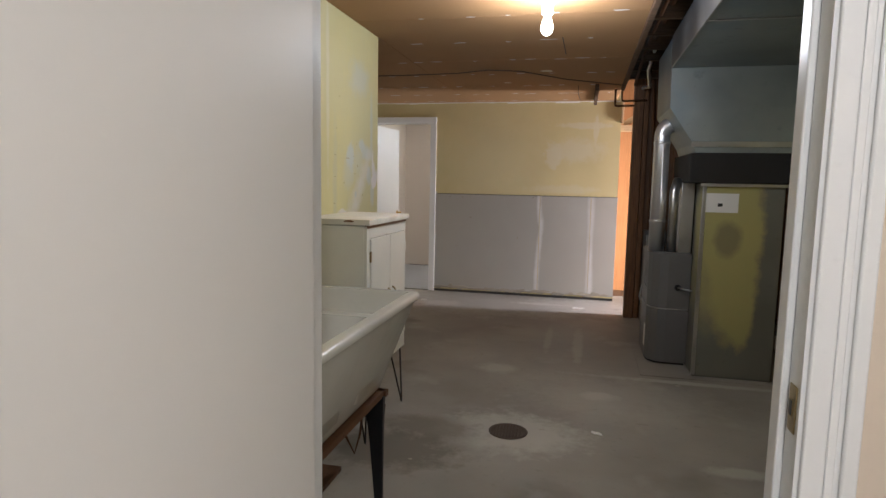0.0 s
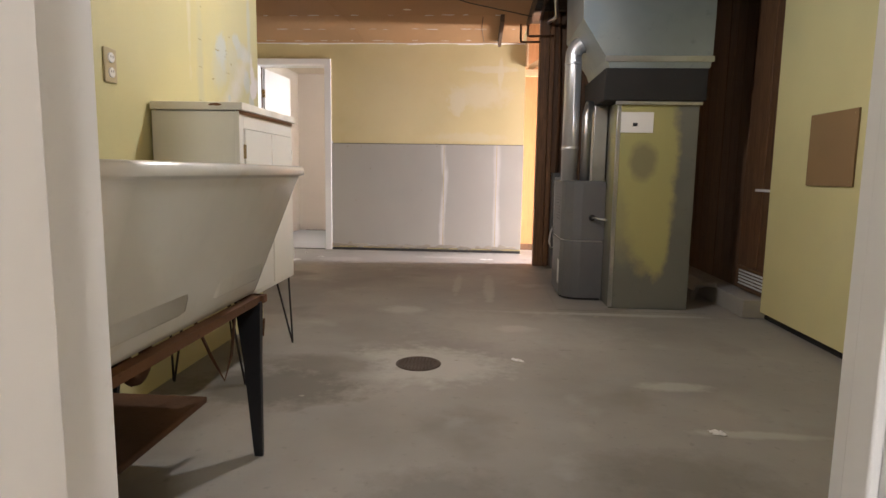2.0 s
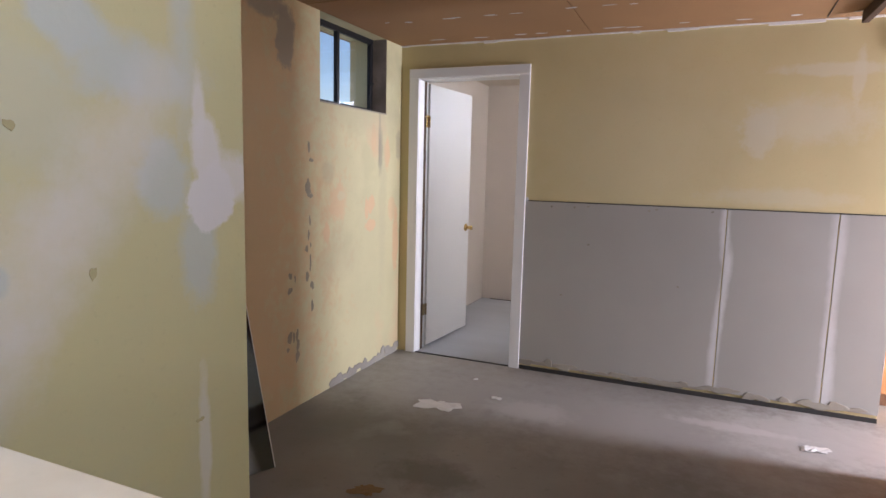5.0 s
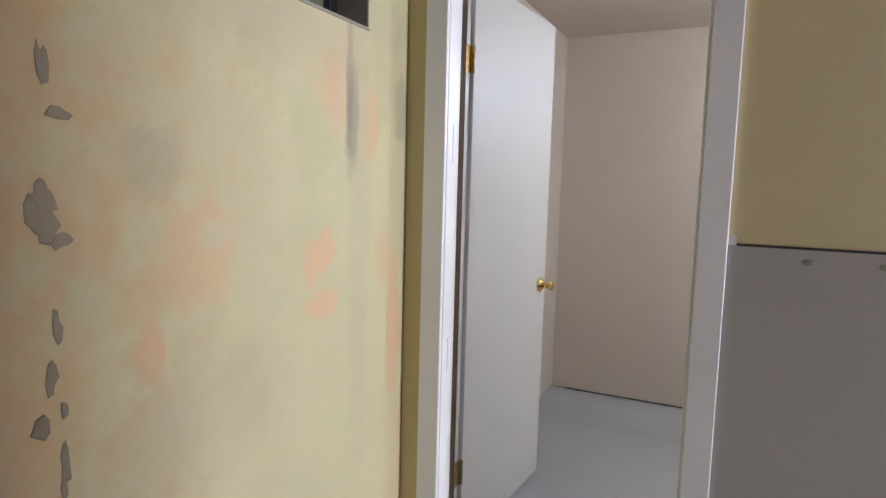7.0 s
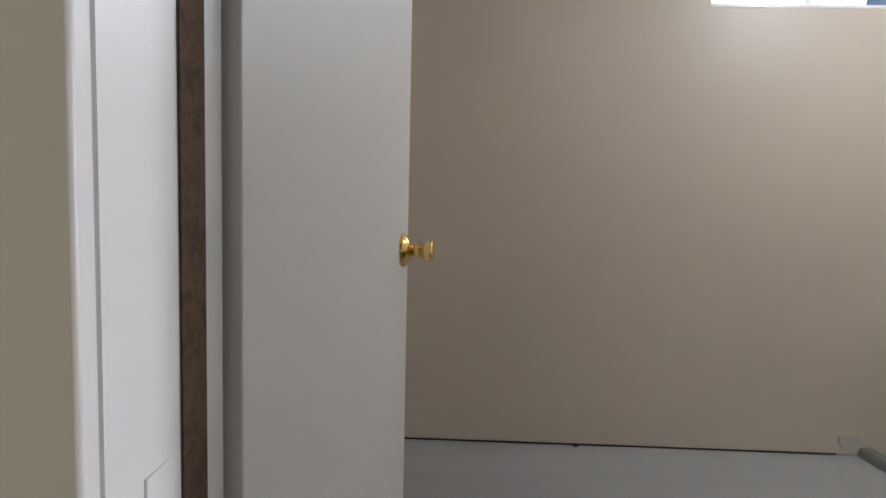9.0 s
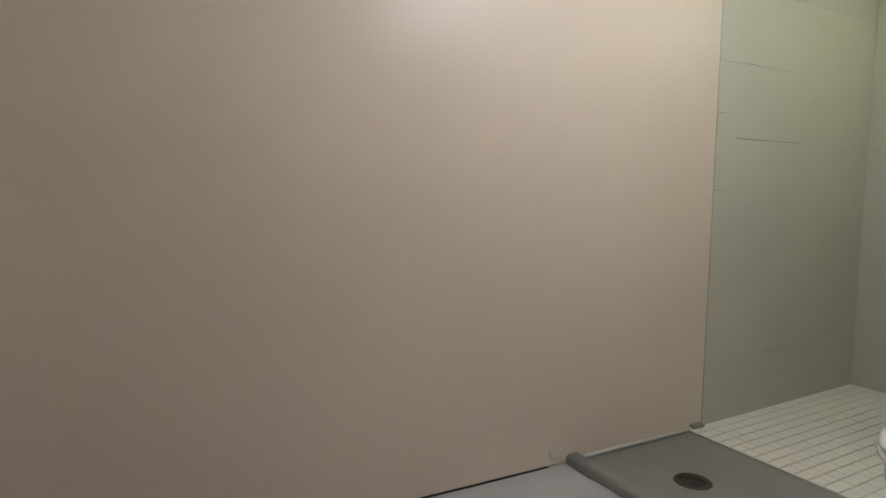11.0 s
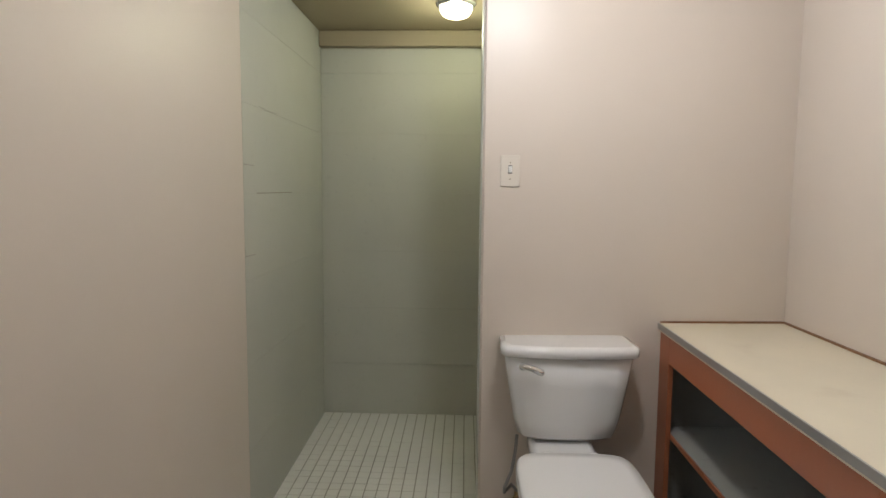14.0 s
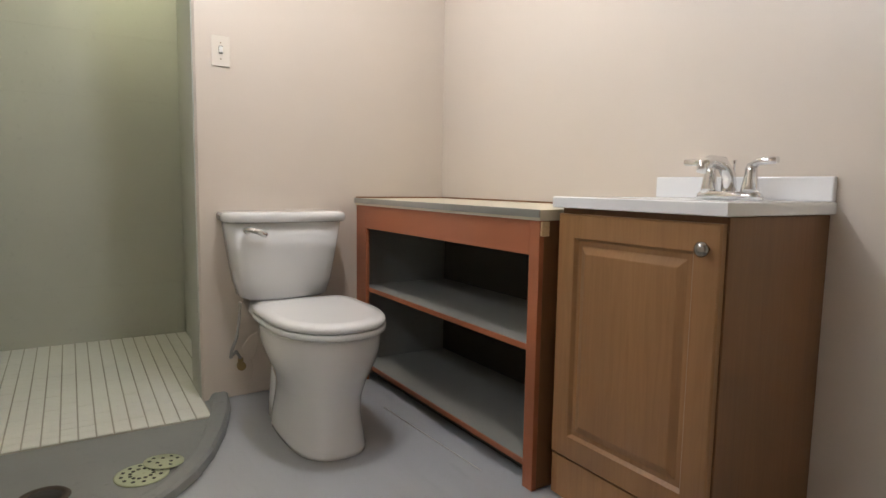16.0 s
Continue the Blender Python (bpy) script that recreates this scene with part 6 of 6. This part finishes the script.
patch(lb, "y", 10.399, 0.36, 0.02, 0.03, 0.018, 4, 0.02, 12, 0.6, -1)
whole("rubble_lump", lb, BARE, "small lump of broken mortar by the wall", "rubble", kind="stuff")
wr = bmesh.new()
for k, (y, z, ru, rv) in enumerate(((9.40, 0.10, 0.05, 0.07), (9.44, 0.06, 0.035, 0.05), (9.36, 0.20, 0.03, 0.05))):
    patch(wr, "x", 0.518, y, z, ru, rv, 500 + k, 0.006, 14, 0.6, -1)
whole("wrinkled_paint", wr, BEIGE, "wrinkled wall lining near the floor", "patch", kind="stuff")
sd = bmesh.new()
tube(sd, [(-0.52, 8.93, 0.0005), (0.10, 8.955, 0.0005)], 0.002, 5)
whole("floor_seam", sd, PAPER, kind="stuff")
ft = bmesh.new()
patch(ft, "z", -0.0035, -1.512, 10.385, 0.012, 0.006, 2, 0.003, 9, 0.5, 1)
tube(ft, [(-2.3, 10.397, 0.0), (-1.4, 10.397, 0.001), (-0.45, 10.397, 0.0)], 0.0035, 5)
whole("dark_wall_gap", ft, DARKSLOT, kind="stuff")

# ---- pieces: painted wall courses and mosaic tiles ----


def courses(parent, axis, face, u0, u1, z1):
    """Painted wall courses, each a thin slab in front of the wall's core."""
    shared = {}
    L, Hh, g = 1.6, 0.3175, 0.0003
    row, z = 0, 0.01
    while z < z1 - 0.01:
        u = u0
        top = min(z + Hh, z1)
        while u < u1 - 0.01:
            a, b = max(u, u0) + g, min(u + L, u1) - g
            if b - a > 0.02:
                key = (round(b - a, 3), round(top - z, 3))
                if key not in shared:
                    if axis == "x":
                        bm = box(0, 0.0035, 0, b - a, g, top - z - g, 0.0007, 1)
                    else:
                        bm = box(0, b - a, 0, 0.0035, g, top - z - g, 0.0007, 1)
                    shared[key] = finish(bm, "panel", SHOWER)
                ob = new("panel", shared[key])
                ob.parent = parent
                ob.location = (face, a, z) if axis == "x" else (a, face, z)
            u += L
        z += Hh
        row += 1


courses(shower_back, "x", SX, SYS, SY1, SZ)
courses(shower_north, "y", SY1, 0.403, SX, SZ)

sc = bmesh.new()
tube(sc, [(0.533, SY1 - 0.0003, 1.278), (0.75, SY1 - 0.0003, 1.279), (0.985, SY1 - 0.0003, 1.281)], 0.0014, 5)
part("joint_crack", sc, SPOT, shower_north)
sc = bmesh.new()
tube(sc, [(0.575, SY1 - 0.0003, 1.604), (0.70, SY1 - 0.0003, 1.600), (0.80, SY1 - 0.0003, 1.604)], 0.0012, 5)
for z in (1.381, 1.052):
    tube(sc, [(0.406, SY1 - 0.0003, z), (0.505, SY1 - 0.0003, z - 0.002)], 0.0014, 5)
part("scratch", sc, GREYBOARD, shower_north)

TX0, TN, TM = 0.310, 24, 18
tw, td = (SX - TX0) / TN, (SY1 - SYS) / TM
slope = math.atan2(0.028, SX - TX0)
TB = Matrix.Translation((TX0, SYS, 0.001)) @ Matrix.Rotation(-slope, 4, "Y")
bm = bmesh.new()
bx(bm, 0, (SX - TX0) / math.cos(slope) + 0.02, SY0 - SYS, SY1 - SYS + 0.015, -0.06, 0.008)
bx(bm, 0.381, (SX - TX0) / math.cos(slope) + 0.02, 0, SY0 - SYS, -0.06, 0.008)
bmesh.ops.transform(bm, matrix=TB, verts=bm.verts)
tile_floor = whole("floor_shower", bm, GROUT, "white mosaic tile shower floor", "floor", kind="structure")
tile_me = finish(box(0.0012, tw - 0.0012, 0.0026, td - 0.0026, 0.004, 0.0115, 0.0012, 1), "tile", TILE)
rest = bmesh.new()
rs = random.Random(2)
for i in range(TN):
    for j in range(TM):
        if i * tw < 0.378 and j * td < SY0 - SYS - 0.003:
            continue
        m = TB @ Matrix.Translation((i * tw, j * td, rs.uniform(0, 0.0010)))
        if i < 17 and i * TM + j < 300:
            ob = new("tile", tile_me)
            ob.parent = tile_floor
            ob.matrix_basis = m
        else:
            b2 = box(0.0012, tw - 0.0012, 0.0026, td - 0.0026, 0.004, 0.0115)
            bmesh.ops.transform(b2, matrix=m, verts=b2.verts)
            tmp = bpy.data.meshes.new("tile_rest")
            b2.to_mesh(tmp)
            b2.free()
            rest.from_mesh(tmp)
            bpy.data.meshes.remove(tmp)
tagged(part("tiles", rest, TILE, tile_floor), kind="stuff")
